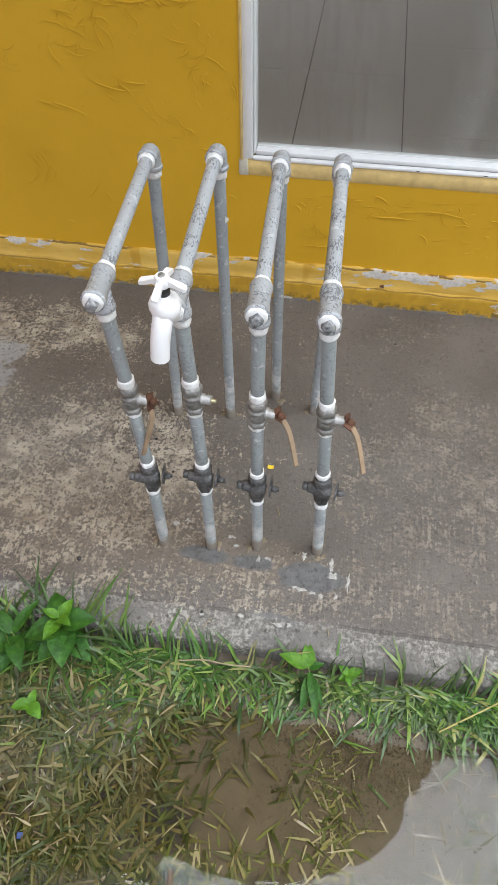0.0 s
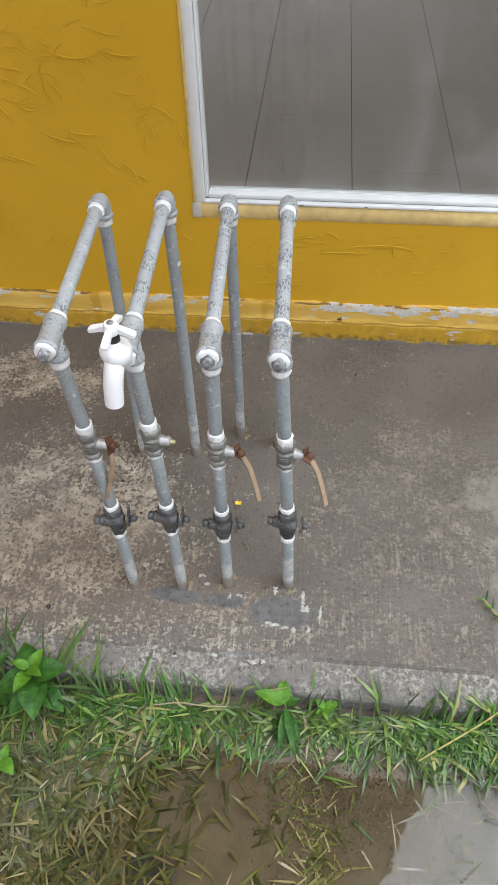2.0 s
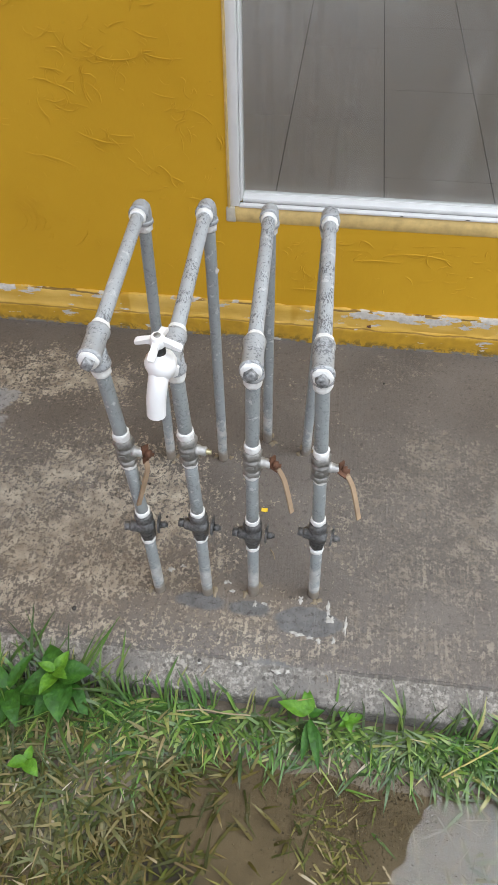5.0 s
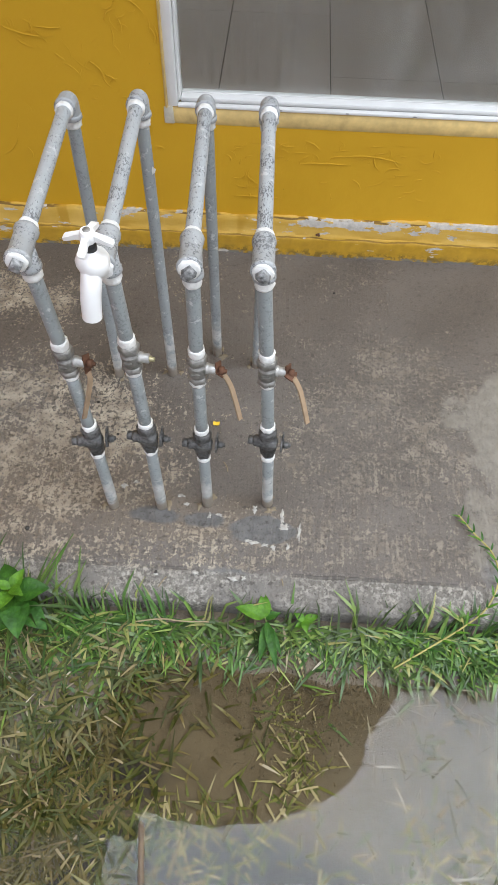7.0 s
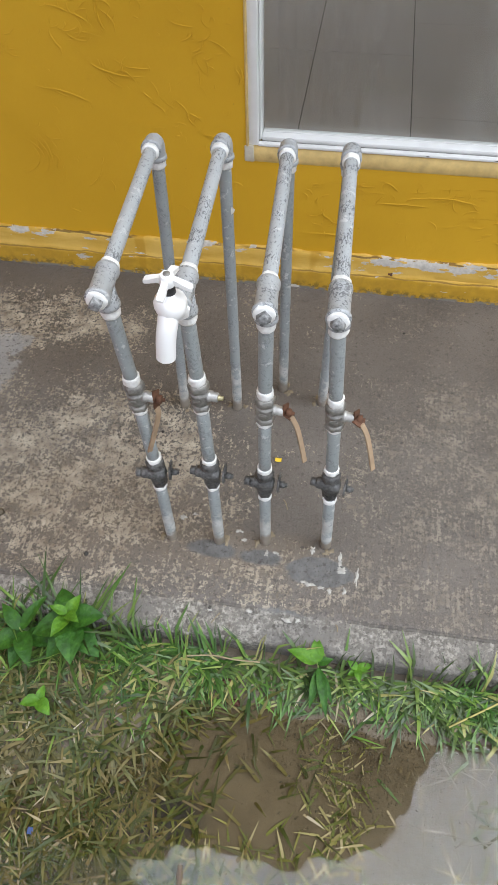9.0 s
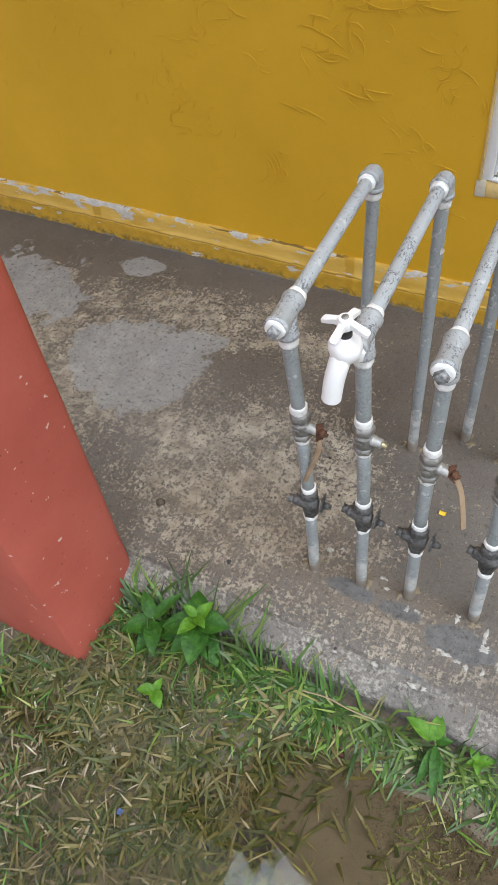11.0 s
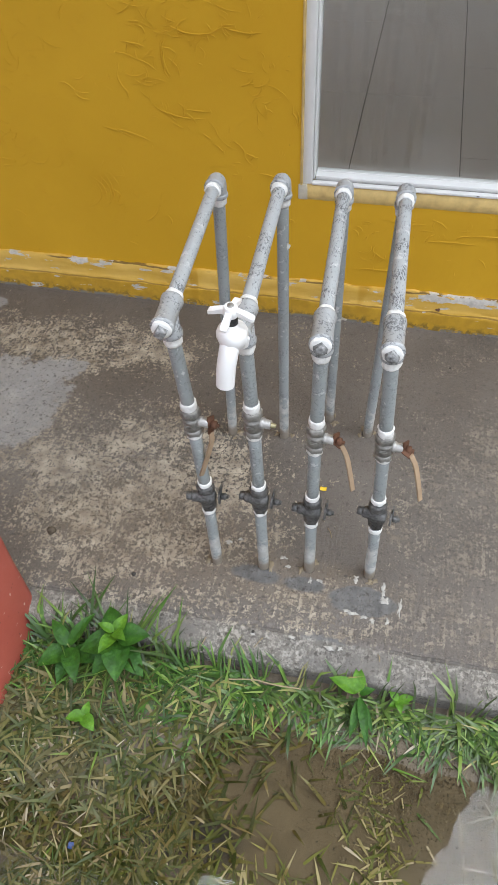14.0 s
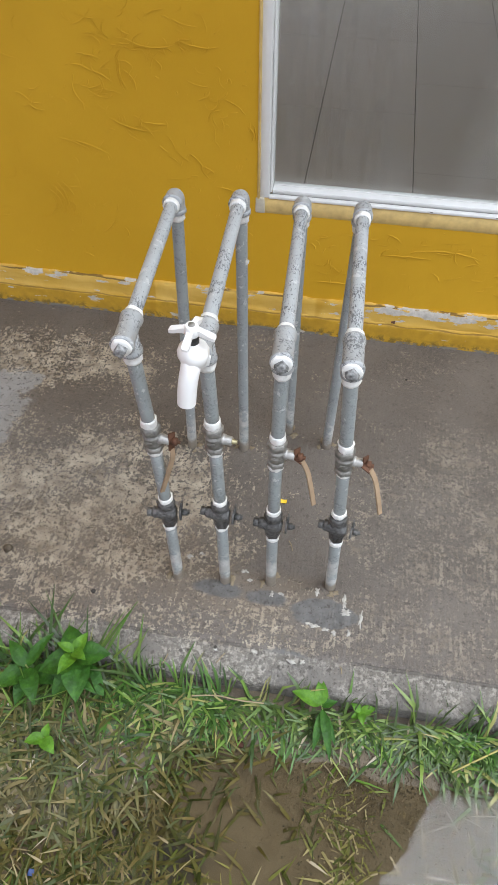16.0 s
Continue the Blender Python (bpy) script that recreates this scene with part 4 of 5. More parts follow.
def pipe_loop(foot, tee, elbow, back, marks, bow, lever, tilt, seed, label, tap=False):
    foot, tee, elbow, back = (Vector(v) for v in (foot, tee, elbow, back))
    loop = thing("water_pipe_loop", foot, label, "water pipe", "galvanised pipe loops on the slab")
    d = (elbow - tee).normalized()

    def at(z):
        f = (z - foot.z) / (tee.z - foot.z)
        return foot.lerp(tee, f) + Vector((bow * math.sin(math.pi * min(1, max(0, f))), 0, 0))

    bvt, bvb, gt, gb = marks
    rise, up = (at(bvt) - at(gb)).normalized(), (tee - at(bvt)).normalized()
    part("lower_riser", rod(bmesh.new(), at(-0.02), at(gb + 0.01), R), PIPE_ZINC, loop)
    part("middle_riser", rod(bmesh.new(), at(gt - 0.01), at(bvb + 0.01), R), PIPE_ZINC, loop)
    part("upper_riser", rod(bmesh.new(), at(bvt - 0.01), tee - up * 0.02, R), PIPE_ZINC, loop)
    for k, z in enumerate((gb, gt, bvb, bvt)):
        tape(at(z), rise, loop, 0.0112 if k != 3 else 0.0155, 0.0120, seed + k)
    stop_valve(loop, at((gt + gb) / 2), rise, tilt, seed)
    ball_valve(loop, at((bvt + bvb) / 2 - 0.001), rise, lever, seed)
    # tee
    p = tee - d * 0.028
    bm = lathe(bmesh.new(), p, p + d, [(0, 0.0138), (0.0008, 0.0158), (0.005, 0.0160), (0.008, 0.0140), (0.048, 0.0139), (0.052, 0.0153), (0.057, 0.0153), (0.058, 0.0132)], 24, 0, 0.03, seed)
    q = tee - up * 0.034
    lathe(bm, q, q + up, [(0, 0.0142), (0.001, 0.0154), (0.006, 0.0154), (0.009, 0.0138), (0.03, 0.0138)], 24, 0, 0.03, seed + 3)
    part("tee_fitting", bm, FITTING, loop, "cast galvanised tee fitting")
    tape(tee - up * 0.041, up, loop, 0.014, 0.0126, seed + 7)
    tape(tee + d * 0.0345, d, loop, 0.011, 0.0124, seed + 8)
    if tap:
        faucet(loop, tee, d)
    else:
        tape(tee - d * 0.0290, d, loop, 0.006, 0.0132, seed + 9)
        bm = lathe(bmesh.new(), tee - d * 0.031, tee - d, [(0, 0.0092), (0.001, 0.0094), (0.0095, 0.0090), (0.0105, 0.0078)], 4, 1.45 if seed != 1 else 0.2)
        part("plug", bm, PLUG, loop, "square-headed pipe plug", 20)
    # rail
    part("top_rail", rod(bmesh.new(), tee + d * 0.02, elbow - d * 0.02, R), RAIL_ZINC, loop, "scuffed galvanised rail coloured paler for light from above")
    down = (back - elbow).normalized()
    # elbow
    r_bend = 0.015
    arc = [elbow - d * 0.030]
    for k in range(9):
        a = math.pi / 2 * k / 8
        arc.append(elbow - d * r_bend + down * r_bend + d * r_bend * math.sin(a) - down * r_bend * math.cos(a))
    arc.append(elbow + down * 0.030)
    bm = sweep(bmesh.new(), arc, [0.0140] * len(arc), seg=24)
    lathe(bm, elbow - d * 0.032, elbow, [(0, 0.0142), (0.001, 0.0156), (0.006, 0.0156), (0.008, 0.0140)], 24, 0, 0.03, seed)
    lathe(bm, elbow + down * 0.032, elbow, [(0, 0.0142), (0.001, 0.0156), (0.006, 0.0156), (0.008, 0.0140)], 24, 0, 0.03, seed)
    part("elbow_fitting", bm, FITTING, loop, "cast galvanised elbow fitting")
    tape(elbow - d * 0.0365, d, loop, 0.010, 0.0125, seed + 10)
    tape(elbow + down * 0.038, down, loop, 0.014, 0.0125, seed + 11)
    part("rear_riser", rod(bmesh.new(), elbow + down * 0.02, back - Vector((0, 0, 0.02)), R), PIPE_ZINC, loop)
    return loop


pipe_loop((-0.0245, -0.765, 0), (-0.0435, -0.766, 0.614), (-0.0605, -0.430, 0.611), (-0.069, -0.440, 0), (0.446, 0.383, 0.257, 0.180), 0.006,
          ((-0.005, -0.762, 0.408), (-0.004, -0.768, 0.372), (-0.026, -0.776, 0.290)), 0.15, 1, "galvanised water pipe loop with capped tee and tan lever valve")
tapped = pipe_loop((0.067, -0.760, 0), (0.0545, -0.760, 0.611), (0.0420, -0.418, 0.612), (0.047, -0.430, 0), (0.455, 0.393, 0.264, 0.191), 0.003,
                   None, -0.05, 2, "galvanised water pipe loop with white plastic faucet", True)
pipe_loop((0.1545, -0.749, 0), (0.1550, -0.749, 0.601), (0.138, -0.388, 0.593), (0.1385, -0.362, 0), (0.428, 0.364, 0.241, 0.163), -0.002,
          ((0.182, -0.752, 0.412), (0.202, -0.757, 0.366), (0.217, -0.765, 0.296)), 0.0, 3, "galvanised water pipe loop with capped tee and rusty lever")
pipe_loop((0.268, -0.741, 0), (0.2430, -0.741, 0.596), (0.2345, -0.402, 0.602), (0.2275, -0.392, 0), (0.419, 0.359, 0.249, 0.163), 0.003,
          ((0.284, -0.752, 0.410), (0.304, -0.757, 0.366), (0.321, -0.765, 0.296)), -0.12, 4, "galvanised water pipe loop leaning slightly, lever hanging open")
bm = bmesh.new()
chip = [bm.verts.new(p) for p in ((0.0535, -0.4345, 0.507), (0.0590, -0.4350, 0.503), (0.0570, -0.4360, 0.497), (0.0525, -0.4355, 0.493), (0.0520, -0.4350, 0.500))]
bmesh.ops.solidify(bm, geom=[bm.faces.new(chip)], thickness=0.0008)
part("tape_scrap", bm, TAPE, tapped, "loose white scrap of thread tape")


# ---------------------------------------------------------------- plaster splashes, pebbles, petal
def splat(name, x, y, rx, ry, high, material, seed, parent=None, ground=0.001):
    bm = bmesh.new()
    n = 26
    mid = bm.verts.new((x, y, ground + high))
    inner, outer = [], []
    for k in range(n):
        a = 2 * math.pi * k / n
        w = max(0.25, 0.95 + 0.9 * nz(math.cos(a) * 1.3 + seed * 3.1, math.sin(a) * 1.3) + 0.75 * nz(math.cos(a) * 3.4 + seed, math.sin(a) * 3.4, 2))
        inner.append(bm.verts.new((x + rx * 0.7 * w * math.cos(a), y + ry * 0.7 * w * math.sin(a), ground + high * 0.9)))
        outer.append(bm.verts.new((x + rx * w * math.cos(a), y + ry * w * math.sin(a), ground - 0.002)))
    for k in range(n):
        j = (k + 1) % n
        bm.faces.new((mid, inner[k], inner[j]))
        bm.faces.new((inner[k], outer[k], outer[j], inner[j]))
    return part(name, bm, material, parent)


for k, (x, y, rx, ry) in enumerate(((0.298, -0.770, 0.005, 0.013), (0.302, -0.79, 0.011, 0.008), (0.247, -0.826, 0.010, 0.004), (0.268, -0.830, 0.007, 0.004), (0.283, -0.835, 0.005, 0.006),
                                    (0.236, -0.823, 0.006, 0.003), (0.16, -0.775, 0.004, 0.006), (0.178, -0.772, 0.006, 0.004), (0.100, -0.735, 0.007, 0.004), (0.115, -0.752, 0.005, 0.003),
                                    (0.214, -0.90, 0.007, 0.004), (0.233, -0.897, 0.004, 0.004), (0.145, -0.893, 0.005, 0.004), (-0.012, -0.72, 0.006, 0.005), (0.01, -0.71, 0.005, 0.003),
                                    (0.245, -0.755, 0.004, 0.008), (0.075, -0.90, 0.004, 0.003), (0.33, -0.80, 0.004, 0.016), (0.31, -0.83, 0.005, 0.007))):
    splat("plaster_splash", x, y, rx * 1.1, ry * 1.1, 0.0006, SPLASH, k, pavement)
CRUMB = plain("tan_cement_crumb", (0.24, 0.195, 0.13), 0.9, 0, 0.35, 110, 0.9)
for k, (fx, fy) in enumerate(((-0.0245, -0.765), (0.065, -0.760), (0.1545, -0.749), (0.268, -0.741), (-0.069, -0.440), (0.047, -0.430), (0.1385, -0.362), (0.2275, -0.392))):
    for q in range(3):
        a = rng.uniform(0, 6.28)
        splat("cement_crumb", fx + 0.017 * math.cos(a), fy + 0.017 * math.sin(a), rng.uniform(0.004, 0.009), rng.uniform(0.004, 0.008), rng.uniform(0.0006, 0.0018), CRUMB, 40 + 3 * k + q, pavement)
# the first dark stone stands in for a hole in the slab
for k, (x, y, r, m) in enumerate(((-0.176, -0.826, 0.0045, STONE), (-0.045, -0.60, 0.003, STONE), (-0.10, -0.52, 0.003, STONE), (0.40, -0.15, 0.003, STONE), (-0.372, -0.764, 0.009, SOIL), (0.075, -0.897, 0.003, STONE))):
    bm = bmesh.new()
    bmesh.ops.create_icosphere(bm, subdivisions=2, radius=r, matrix=Matrix.Translation((x, y, r * 0.45)))
    for v in bm.verts:
        v.co += Vector((nz(v.co.x * 300, v.co.y * 300, k), nz(v.co.y * 300, v.co.z * 300, k), -0.3 * (v.co.z - r * 0.4) / r)) * r * 0.35
    solid("pebble", bm, m, "small dark spot or lump on the concrete slab", "pebble")
bm = bmesh.new()
bmesh.ops.create_grid(bm, x_segments=4, y_segments=3, size=0.0065)
for v in bm.verts:
    v.co = Vector((0.154 + v.co.x, -0.560 + v.co.y * 0.7, 0.0045 + 40 * v.co.x ** 2 - 30 * v.co.y ** 2))
bmesh.ops.solidify(bm, geom=bm.faces[:], thickness=0.0006)
solid("fallen_petal", bm, PETAL, "small yellow petal fallen on the concrete slab", "petal")


SCRAP = plain("blue_plastic", (0.05, 0.10, 0.35), 0.4)
bm = bmesh.new()
bmesh.ops.create_grid(bm, x_segments=4, y_segments=3, size=0.008)
for v in bm.verts:
    v.co = Vector((-0.15 + v.co.x, -1.275 + v.co.y * 0.6, ground_z(-0.15, -1.275) + 0.014 + 0.004 * nz(v.co.x * 200, v.co.y * 200)))
bmesh.ops.solidify(bm, geom=bm.faces[:], thickness=0.0006)
solid("plastic_scrap", bm, SCRAP, "crumpled blue plastic scrap lying in the grass", "litter")
bm = sweep(bmesh.new(), curve_pts([(0.098, -1.285, -0.086), (0.104, -1.325, -0.084), (0.112, -1.385, -0.088)], 5), [0.0042 + 0.0006 * (k % 3) for k in range(11)], seg=9)
solid("stick", bm, plain("wet_bark", (0.11, 0.075, 0.045), 0.6, 0, 0.4, 120, 0.8), "short brown stick lying in the puddle", "stick")
bm = sweep(bmesh.new(), curve_pts([(0.045, -0.972, -0.050), (0.09, -0.966, -0.045), (0.13, -0.968, -0.044), (0.175, -0.964, -0.050)], 5), 0.0013, seg=8)
solid("dry_stalk", bm, STRAW_STALK, "pale dry stalk lying across the grass", "stalk")

# ---------------------------------------------------------------- weeds
def leaf_mesh(bm, base, d, length, width, droop=0.18, fold=0.25, up=(0, 0, 1)):
    """A pointed leaf with a folded midrib."""
    d = Vector(d).normalized()
    side = d.cross(Vector(up)).normalized()
    top = side.cross(d).normalized()
    rows = []
    n = 8
    for i in range(n + 1):
        t = i / n
        w = width / 2 * math.sin(math.pi * min(1, t ** 0.8 * 0.97 + 0.03)) ** 0.85 * (1.12 - 0.3 * t)
        mid = Vector(base) + d * length * t + top * length * (0.12 * math.sin(t * 2.2) - droop * t * t)
        rows.append([bm.verts.new(mid + side * w * q + top * (abs(q) * w * fold + 0.0012 * nz(q * 3 + base[0] * 50, t * 7, base[1] * 40))) for q in (-1, -0.5, 0, 0.5, 1)])
    for a, b in zip(rows, rows[1:]):
        for k in range(4):
            bm.faces.new((a[k], a[k + 1], b[k + 1], b[k]))
    return bm


def weed(name, at, stem_top, leaves, label, material=LEAF, young=()):
    plant = thing(name, at, label, "weed")
    pts = curve_pts([at, Vector(at).lerp(Vector(stem_top), 0.5) + Vector((0.004, 0, 0.004)), stem_top], 5)
    part("stem", sweep(bmesh.new(), pts, [0.0022 - 0.0009 * k / len(pts) for k in range(len(pts))], seg=8), STEM, plant)
    for k, (s, ang, lift, length, width) in enumerate(leaves):
        base = pts[min(len(pts) - 1, int(s * (len(pts) - 1)))]
        a = radians(ang)
        d = Vector((math.cos(a) * math.cos(lift), math.sin(a) * math.cos(lift), math.sin(lift)))
        part("leaf", leaf_mesh(bmesh.new(), base, d, length, width), LEAF_NEW if k in young else material, plant, crease=80)
    return plant


def gz(x, y):
    return ground_z(x, y) - 0.004


weed("broadleaf_weed", (-0.165, -0.968, gz(-0.165, -0.968)), (-0.160, -0.963, 0.045),
     [(0.7, 205, 0.0, 0.070, 0.048), (0.75, 285, 0.0, 0.074, 0.050), (0.8, 15, 0.05, 0.060, 0.044), (0.85, 120, 0.1, 0.062, 0.042), (0.9, 250, 0.25, 0.046, 0.026), (0.95, 70, 0.35, 0.042, 0.024),
      (1.0, 330, 0.4, 0.036, 0.02), (1.0, 170, 0.4, 0.032, 0.017), (0.5, 240, -0.1, 0.070, 0.044), (0.45, 325, -0.1, 0.066, 0.042), (0.5, 60, -0.05, 0.06, 0.04), (0.4, 165, -0.1, 0.06, 0.04)],
     "leafy green broadleaf weed growing beside the slab", young=(4, 5, 6, 7))
weed("broadleaf_weed", (-0.255, -0.985, gz(-0.255, -0.985)), (-0.25, -0.985, 0.0),
     [(0.7, 220, 0.05, 0.066, 0.040), (0.8, 300, 0.1, 0.07, 0.034), (0.9, 60, 0.4, 0.075, 0.022), (0.9, 140, 0.3, 0.06, 0.026), (0.6, 350, 0.0, 0.062, 0.036), (0.5, 260, -0.05, 0.06, 0.034)],
     "green weed with narrow leaves near the red column")
weed("seedling_weed", (-0.188, -1.09, gz(-0.188, -1.09)), (-0.186, -1.09, -0.032),
     [(1.0, 205, 0.2, 0.032, 0.022), (1.0, 320, 0.15, 0.036, 0.024), (0.9, 90, 0.3, 0.025, 0.016), (0.5, 180, 0.1, 0.03, 0.018)], "bright young seedling with rounded leaves in the grass", LEAF_NEW)
weed("broadleaf_weed", (0.276, -0.968, gz(0.276, -0.968)), (0.275, -0.958, -0.025),
     [(1.0, 168, 0.25, 0.056, 0.026), (1.0, 98, 0.35, 0.045, 0.024), (0.7, 285, -0.1, 0.085, 0.017), (0.6, 262, -0.15, 0.07, 0.016), (0.9, 20, 0.3, 0.03, 0.015), (0.5, 300, -0.2, 0.06, 0.014)],
     "long-leaved green weed at the edge of the slab", young=(0, 1))
weed("seedling_weed", (0.345, -0.955, gz(0.345, -0.955)), (0.345, -0.953, -0.045),
     [(1.0, 20, 0.2, 0.03, 0.017), (1.0, 140, 0.3, 0.026, 0.015), (1.0, 285, 0.2, 0.024, 0.014), (0.7, 210, 0.2, 0.022, 0.013)], "small bright seedling beside the slab", LEAF_NEW)

DEAD = plain("dead_leaf_brown", (0.12, 0.045, 0.028), 0.7, 0, 0.4, 90, 0.5)
for x, y, ang, length in ((0.112, -1.006, 20, 0.026), (0.150, -1.035, 160, 0.021)):
    a = radians(ang)
    bm = leaf_mesh(bmesh.new(), (x, y, max(ground_z(x, y), WATER_Z) + 0.008), (math.cos(a), math.sin(a), 0.08), length, length * 0.6, 0.3, 0.6)
    bmesh.ops.solidify(bm, geom=bm.faces[:], thickness=0.0005)
    solid("dead_leaf", bm, DEAD, "curled reddish brown dead leaf lying in wet grass", "leaf", crease=80)
for x, y, ang, length in ((0.088, -0.912, 60, 0.024), (0.302, -0.899, 110, 0.014), (0.182, -0.665, 115, 0.024), (-0.010, -0.930, 75, 0.020)):
    a = radians(ang)
    d = Vector((math.cos(a), math.sin(a), 0)) * length / 2
    mid = Vector((x, y, 0.0035 if y > -0.88 else -0.006))
    bm = sweep(bmesh.new(), curve_pts([mid - d, mid + Vector((0.001, 0.001, 0.003)), mid + d], 4), 0.0009, seg=6)
    solid("straw_bit", bm, STRAW_STALK, "short dry straw bit lying on the concrete slab", "straw")

runner = thing("grass_runner", (0.505, -1.02, ground_z(0.505, -1.02)), "yellow-green grass runner climbing onto the slab", "grass runner")
pts = curve_pts([(0.505, -1.022, -0.062), (0.57, -0.985, -0.042), (0.622, -0.955, -0.022), (0.662, -0.925, -0.002), (0.686, -0.876, 0.012), (0.684, -0.824, 0.010), (0.655, -0.782, 0.008), (0.630, -0.746, 0.010)], 7)
part("stem", sweep(bmesh.new(), pts, 0.0016, seg=8), VINE, runner)
for k in range(3, len(pts) - 1, 3):
    d = (pts[k + 1] - pts[k]).normalized()
    for sgn in (-1, 1):
        out = d * 0.7 + Vector((-d.y, d.x, 0)) * sgn * rng.uniform(0.4, 0.9) + Vector((0, 0, 0.3))
        part("leaf", leaf_mesh(bmesh.new(), pts[k], out, rng.uniform(0.016, 0.032), 0.0042, 0.15), LEAF_NEW if rng.random() < 0.4 else LEAF, runner, crease=80)


# ---------------------------------------------------------------- grass, straw
def blade_field(name, count, spot_fn, length, width, lean, material, label, seed, seg=4, category="grass"):
    """Many bent blades as one mesh. spot_fn(rng) gives a root or None."""
    r = random.Random(seed)
    verts, faces = [], []
    made = 0
    while made < count:
        root = spot_fn(r)
        if root is None:
            continue
        made += 1
        x, y, z = root
        a = r.uniform(0, 2 * math.pi)
        if -1.0 < y and seg == 4 and math.sin(a) > 0.45 and r.random() < 0.75:
            a = -a
        ln, w = r.uniform(*length), r.uniform(*width)
        tilt = r.uniform(*lean)
        bend = r.uniform(0.2, 1.3)
        ca, sa = math.cos(a), math.sin(a)
        twist = r.uniform(-0.6, 0.6)
        px, py, pz = x, y, z
        base = len(verts)
        for i in range(seg + 1):
            t = i / seg
            ww = w * 0.5 * (1 - t ** 2.2) * (0.65 + 0.7 * min(1, t * 3) * 0.5) if i < seg else 0.0002
            th = a + math.pi / 2 + twist * t
            verts.append((px + math.cos(th) * ww, py + math.sin(th) * ww, pz))
            verts.append((px - math.cos(th) * ww, py - math.sin(th) * ww, pz + 0.2 * ww))
            ang = tilt + bend * t
            st = ln / seg
            px += ca * math.sin(ang) * st
            py += sa * math.sin(ang) * st
            pz = max(pz + math.cos(ang) * st, ground_z(px, py) + 0.002 if py < -0.93 else -0.2)
            if py > -0.945:
                pz = max(pz, slab_low(py) + 0.0015 * (made % 4))
        for i in range(seg):
            b = base + 2 * i
            faces.append((b, b + 1, b + 3, b + 2))
    me = bpy.data.meshes.new(name)
    me.from_pydata(verts, [], faces)
    me.materials.append(material)
    me.shade_smooth()
    return tagged(new(name, me), label, category, kind="stuff")


EDGE = [slab_point(0.0, q)[1:] for q in spread(0.84, 1.02, 0.004)]


def slab_low(y):
    """The slab's surface height near its front edge."""
    return max([z for q, z in EDGE if q <= y + 0.006] or [-0.2]) + 0.004


def edge_strip(r):
    x = r.uniform(-1.6, 1.5)
    y = -0.949 - abs(r.gauss(0, 0.050 if x < 0.1 else 0.036))
    thick = 1.0 if x < 0.10 else 0.46
    if x > 0.4:
        thick = 1.0 if y > -1.05 else 0.3
    if 0.30 < x < 0.44:
        thick = 0.6 if y > -0.99 else 0.3
    if r.random() > thick or (-0.58 < x < -0.345 and y > -1.11):
        return None
    return (x, y, ground_z(x, y) - 0.003)


def long_edge(r):
    x = r.choice((r.gauss(-0.20, 0.08), r.gauss(-0.20, 0.11), r.uniform(-1.5, -0.6)))
    y = -0.94 - abs(r.gauss(0, 0.03))
    if -0.58 < x < -0.345:
        return None
    return (x, y, ground_z(x, y))


def west_lawn(r):
    x, y = r.uniform(-1.7, -0.12), r.uniform(-1.7, -0.95)
    if r.random() > ease(-x, 0.12, 0.45) * (0.55 + 0.9 * nz(x * 5, y * 5)) or (-0.58 < x < -0.345 and y > -1.11):
        return None
    return (x, y, ground_z(x, y) - 0.003)


def bare_pool(x, y):
    return math.exp(-(((x - 0.16) / 0.10) ** 2 + ((y + 1.16) / 0.12) ** 2))


def drowned(r):
    x, y = r.uniform(-0.5, 0.95), r.uniform(-1.62, -1.0)
    p = (0.75 + 0.5 * nz(x * 9, y * 9, 2)) * ease(-x, -0.30, 0.10) + 0.10 * ease(nz(x * 6, y * 6), 0.0, 0.4)
    bare = 0.80 * bare_pool(x, y)
    if r.random() > p * (1 - bare):
        return None
    return (x, y, ground_z(x, y) - 0.002)


def tufts(r):
    cx, cy, s = r.choice(((0.16, -1.285, 0.03), (0.27, -1.30, 0.03), (0.06, -1.275, 0.03), (0.22, -1.34, 0.04), (-0.02, -1.31, 0.05), (-0.08, -1.27, 0.05), (0.02, -1.36, 0.04), (0.335, -1.16, 0.03), (0.35, -1.22, 0.025), (0.10, -1.30, 0.04), (0.33, -1.10, 0.03), (0.56, -1.30, 0.03), (0.66, -1.30, 0.03), (0.40, -1.33, 0.04)))
    x, y = r.gauss(cx, s), r.gauss(cy, s)
    return (x, y, ground_z(x, y) - 0.002)


def litter(r):
    x, y = r.uniform(-1.4, 1.0), r.uniform(-1.65, -0.96)
    p = 0.18 + 0.82 * math.exp(-(((x + 0.30) / 0.13) ** 2 + ((y + 1.24) / 0.13) ** 2)) + 0.3 * ease(-x, 0.2, 0.5)
    p *= (1 - 0.75 * pool(x, y) * ease(x, -0.1, 0.1)) * (1 - 0.9 * bare_pool(x, y))
    if r.random() > p or (-0.58 < x < -0.345 and y > -1.11):
        return None
    return (x, y, max(ground_z(x, y), WATER_Z - 0.01) + r.uniform(0.0, 0.008))


def far_lawn(r):
    x, y = r.uniform(-3.5, 3.5), r.uniform(-5, -1.6)
    return (x, y, ground_z(x, y)) if r.random() > pool(x, y) * 0.8 else None


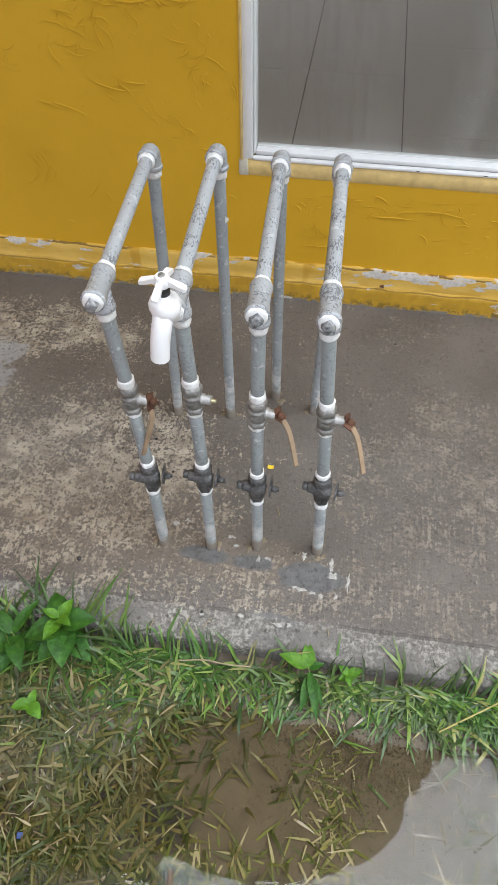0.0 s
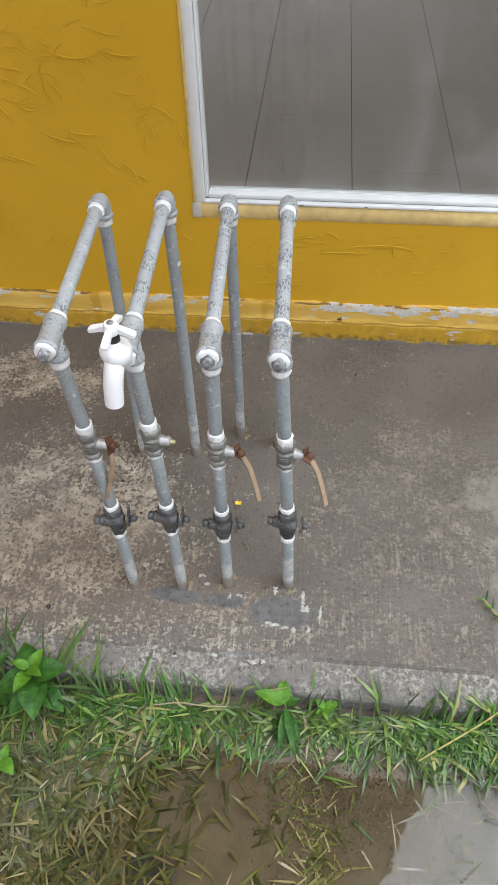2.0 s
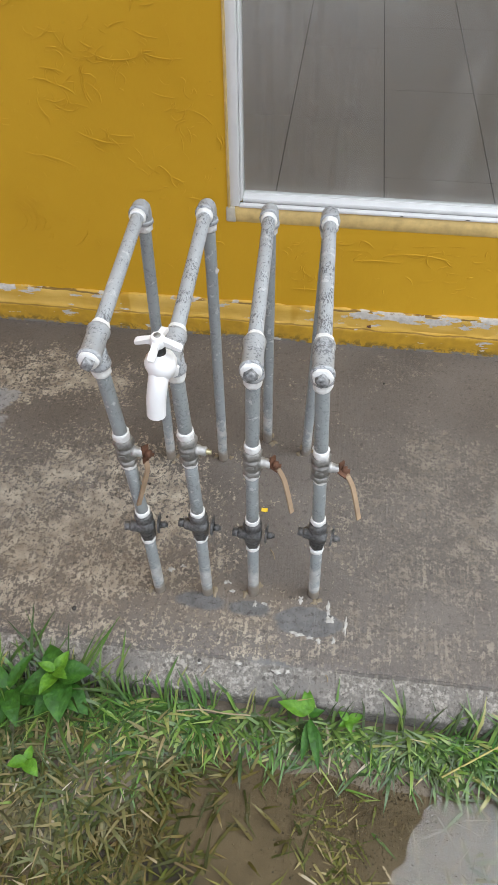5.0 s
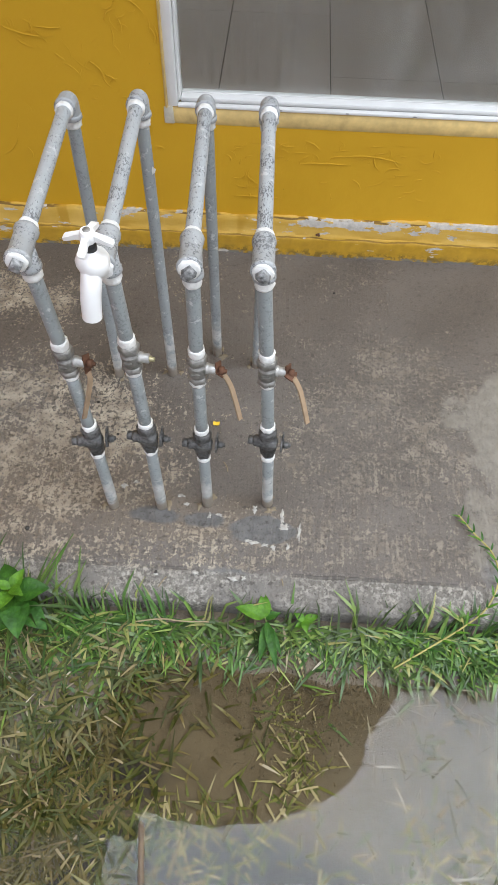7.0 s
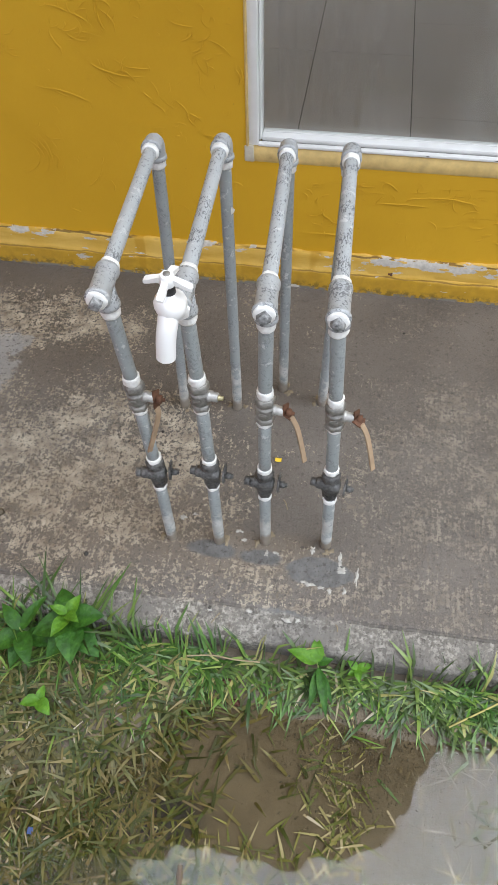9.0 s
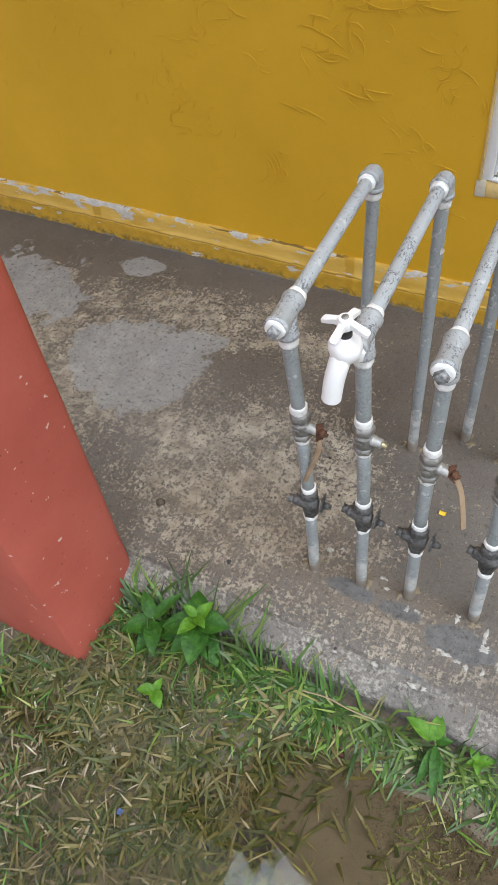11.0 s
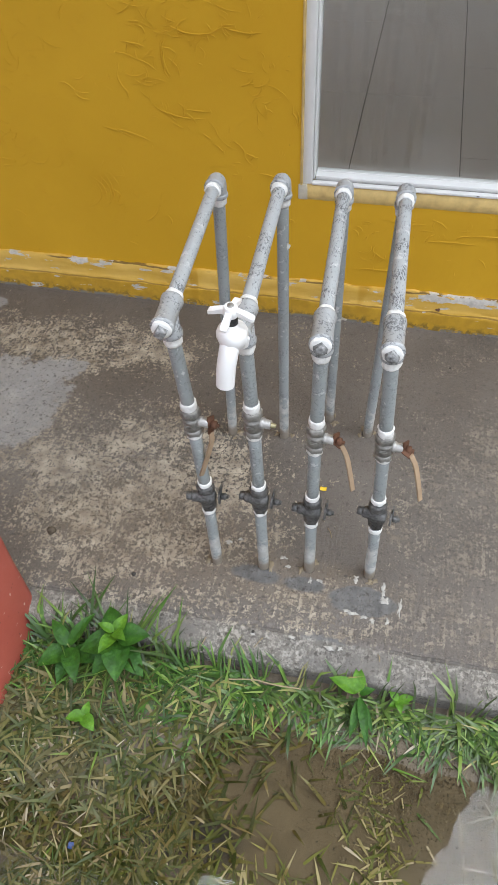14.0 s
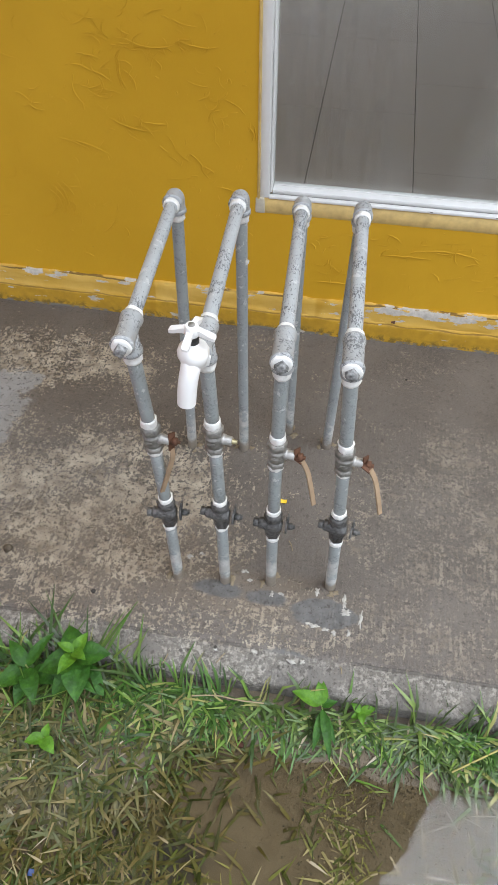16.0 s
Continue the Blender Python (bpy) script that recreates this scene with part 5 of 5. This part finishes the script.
blade_field("grass_edge", 9000, edge_strip, (0.025, 0.075), (0.0036, 0.0078), (0.9, 1.52), GRASS, "lush green creeping grass along the slab edge", 11)
blade_field("long_grass", 150, long_edge, (0.08, 0.15), (0.004, 0.0075), (0.5, 1.2), GRASS, "long arching grass blades reaching over the slab", 17, 6)
blade_field("grass_lawn", 3000, west_lawn, (0.03, 0.08), (0.003, 0.0065), (0.3, 1.2), GRASS, "short green lawn grass near the column", 12)
blade_field("drowned_grass", 6000, drowned, (0.025, 0.075), (0.0036, 0.0085), (0.6, 1.5), SUNK, "olive grass lying flat under shallow water", 13)
blade_field("grass_tuft", 520, tufts, (0.022, 0.058), (0.0026, 0.0062), (0.8, 1.5), TUFT, "yellowing grass tufts standing in the puddle", 14)
blade_field("straw_litter", 2600, litter, (0.010, 0.046), (0.0018, 0.0055), (1.2, 1.57), STRAW, "dry straw and dead grass scattered over the mud", 15, 3, "straw")
def pale_wisps(r):
    x, y = r.choice((r.uniform(0.46, 1.0), r.gauss(0.66, 0.07))), r.uniform(-1.40, -1.04)
    if r.random() > 0.35 + 0.9 * ease(nz(x * 7, y * 7, 5), -0.1, 0.4) - 0.5 * math.exp(-(((x - 0.50) / 0.07) ** 2 + ((y + 1.17) / 0.08) ** 2)):
        return None
    return (x, y, WATER_Z + r.uniform(-0.006, 0.003))


blade_field("pale_straw", 330, pale_wisps, (0.012, 0.075), (0.0009, 0.0036), (1.45, 1.57), PALE, "pale rotted straw wisps floating in the puddle", 18, 4, "straw")
blade_field("far_grass", 5000, far_lawn, (0.05, 0.12), (0.004, 0.008), (0.2, 1.0), GRASS, "green lawn grass behind the puddle", 16, 3)

# ---------------------------------------------------------------- loose soil crumbs
# crumbs coloured dark to stand for the shaded pits in the soil
crumbs = random.Random(21)
verts, faces = [], []
while len(faces) < 8 * 2600:
    x, y = crumbs.gauss(0.36, 0.075), crumbs.gauss(-1.085, 0.065)
    if crumbs.random() < 0.25:
        x, y = crumbs.uniform(0.0, 0.5), crumbs.uniform(-1.12, -0.95)
    if y > -0.95:
        continue
    r = crumbs.uniform(0.0008, 0.0027) * crumbs.uniform(0.6, 1)
    z = max(ground_z(x, y), WATER_Z - 0.001) + r * 0.3
    b, a = len(verts), crumbs.uniform(0, 1.6)
    for q in range(4):
        w = r * crumbs.uniform(0.7, 1.3)
        verts.append((x + w * math.cos(a + q * 1.5708), y + w * math.sin(a + q * 1.5708), z + r * crumbs.uniform(-0.2, 0.2)))
    verts += [(x, y, z + r * 0.8), (x, y, z - r * 0.8)]
    for q in range(4):
        faces += [(b + q, b + (q + 1) % 4, b + 4), (b + (q + 1) % 4, b + q, b + 5)]
me = bpy.data.meshes.new("soil_crumbs")
me.from_pydata(verts, [], faces)
me.materials.append(blades("dark_soil_crumb", (0.0, (0.030, 0.021, 0.013)), (0.6, (0.070, 0.050, 0.030)), (1.0, (0.13, 0.098, 0.06)), rough=0.95))
tagged(new("soil_crumbs", me), "crumbs of wet soil coloured dark as its pits, at the puddle's edge", "soil", kind="stuff")

# ---------------------------------------------------------------- room floor tiles
tile_bm = box(bmesh.new(), -0.5, 0.5, -0.5, 0.5, -0.008, 0.0)
tile_mesh = mesh_of("floor_tile", tile_bm, TILE)
for col in range(-9, 4):
    xa = max(-2.59, 0.380 + 0.307 * (col - 1))
    xb = min(1.107, 0.380 + 0.307 * col - 0.003)
    shift = 0.558 if col >= 1 else 0.93
    for row in range(-2, 6):
        ya, yb = max(0.152, shift + 0.610 * (row - 1)), min(4.14, shift + 0.610 * row - 0.0014)
        if xb - xa < 0.02 or yb - ya < 0.02:
            continue
        ob = new("floor_tile", tile_mesh)
        ob.parent = room_floor
        ob.location, ob.scale = ((xa + xb) / 2, (ya + yb) / 2, FLOOR_Z), (xb - xa, yb - ya, 1)
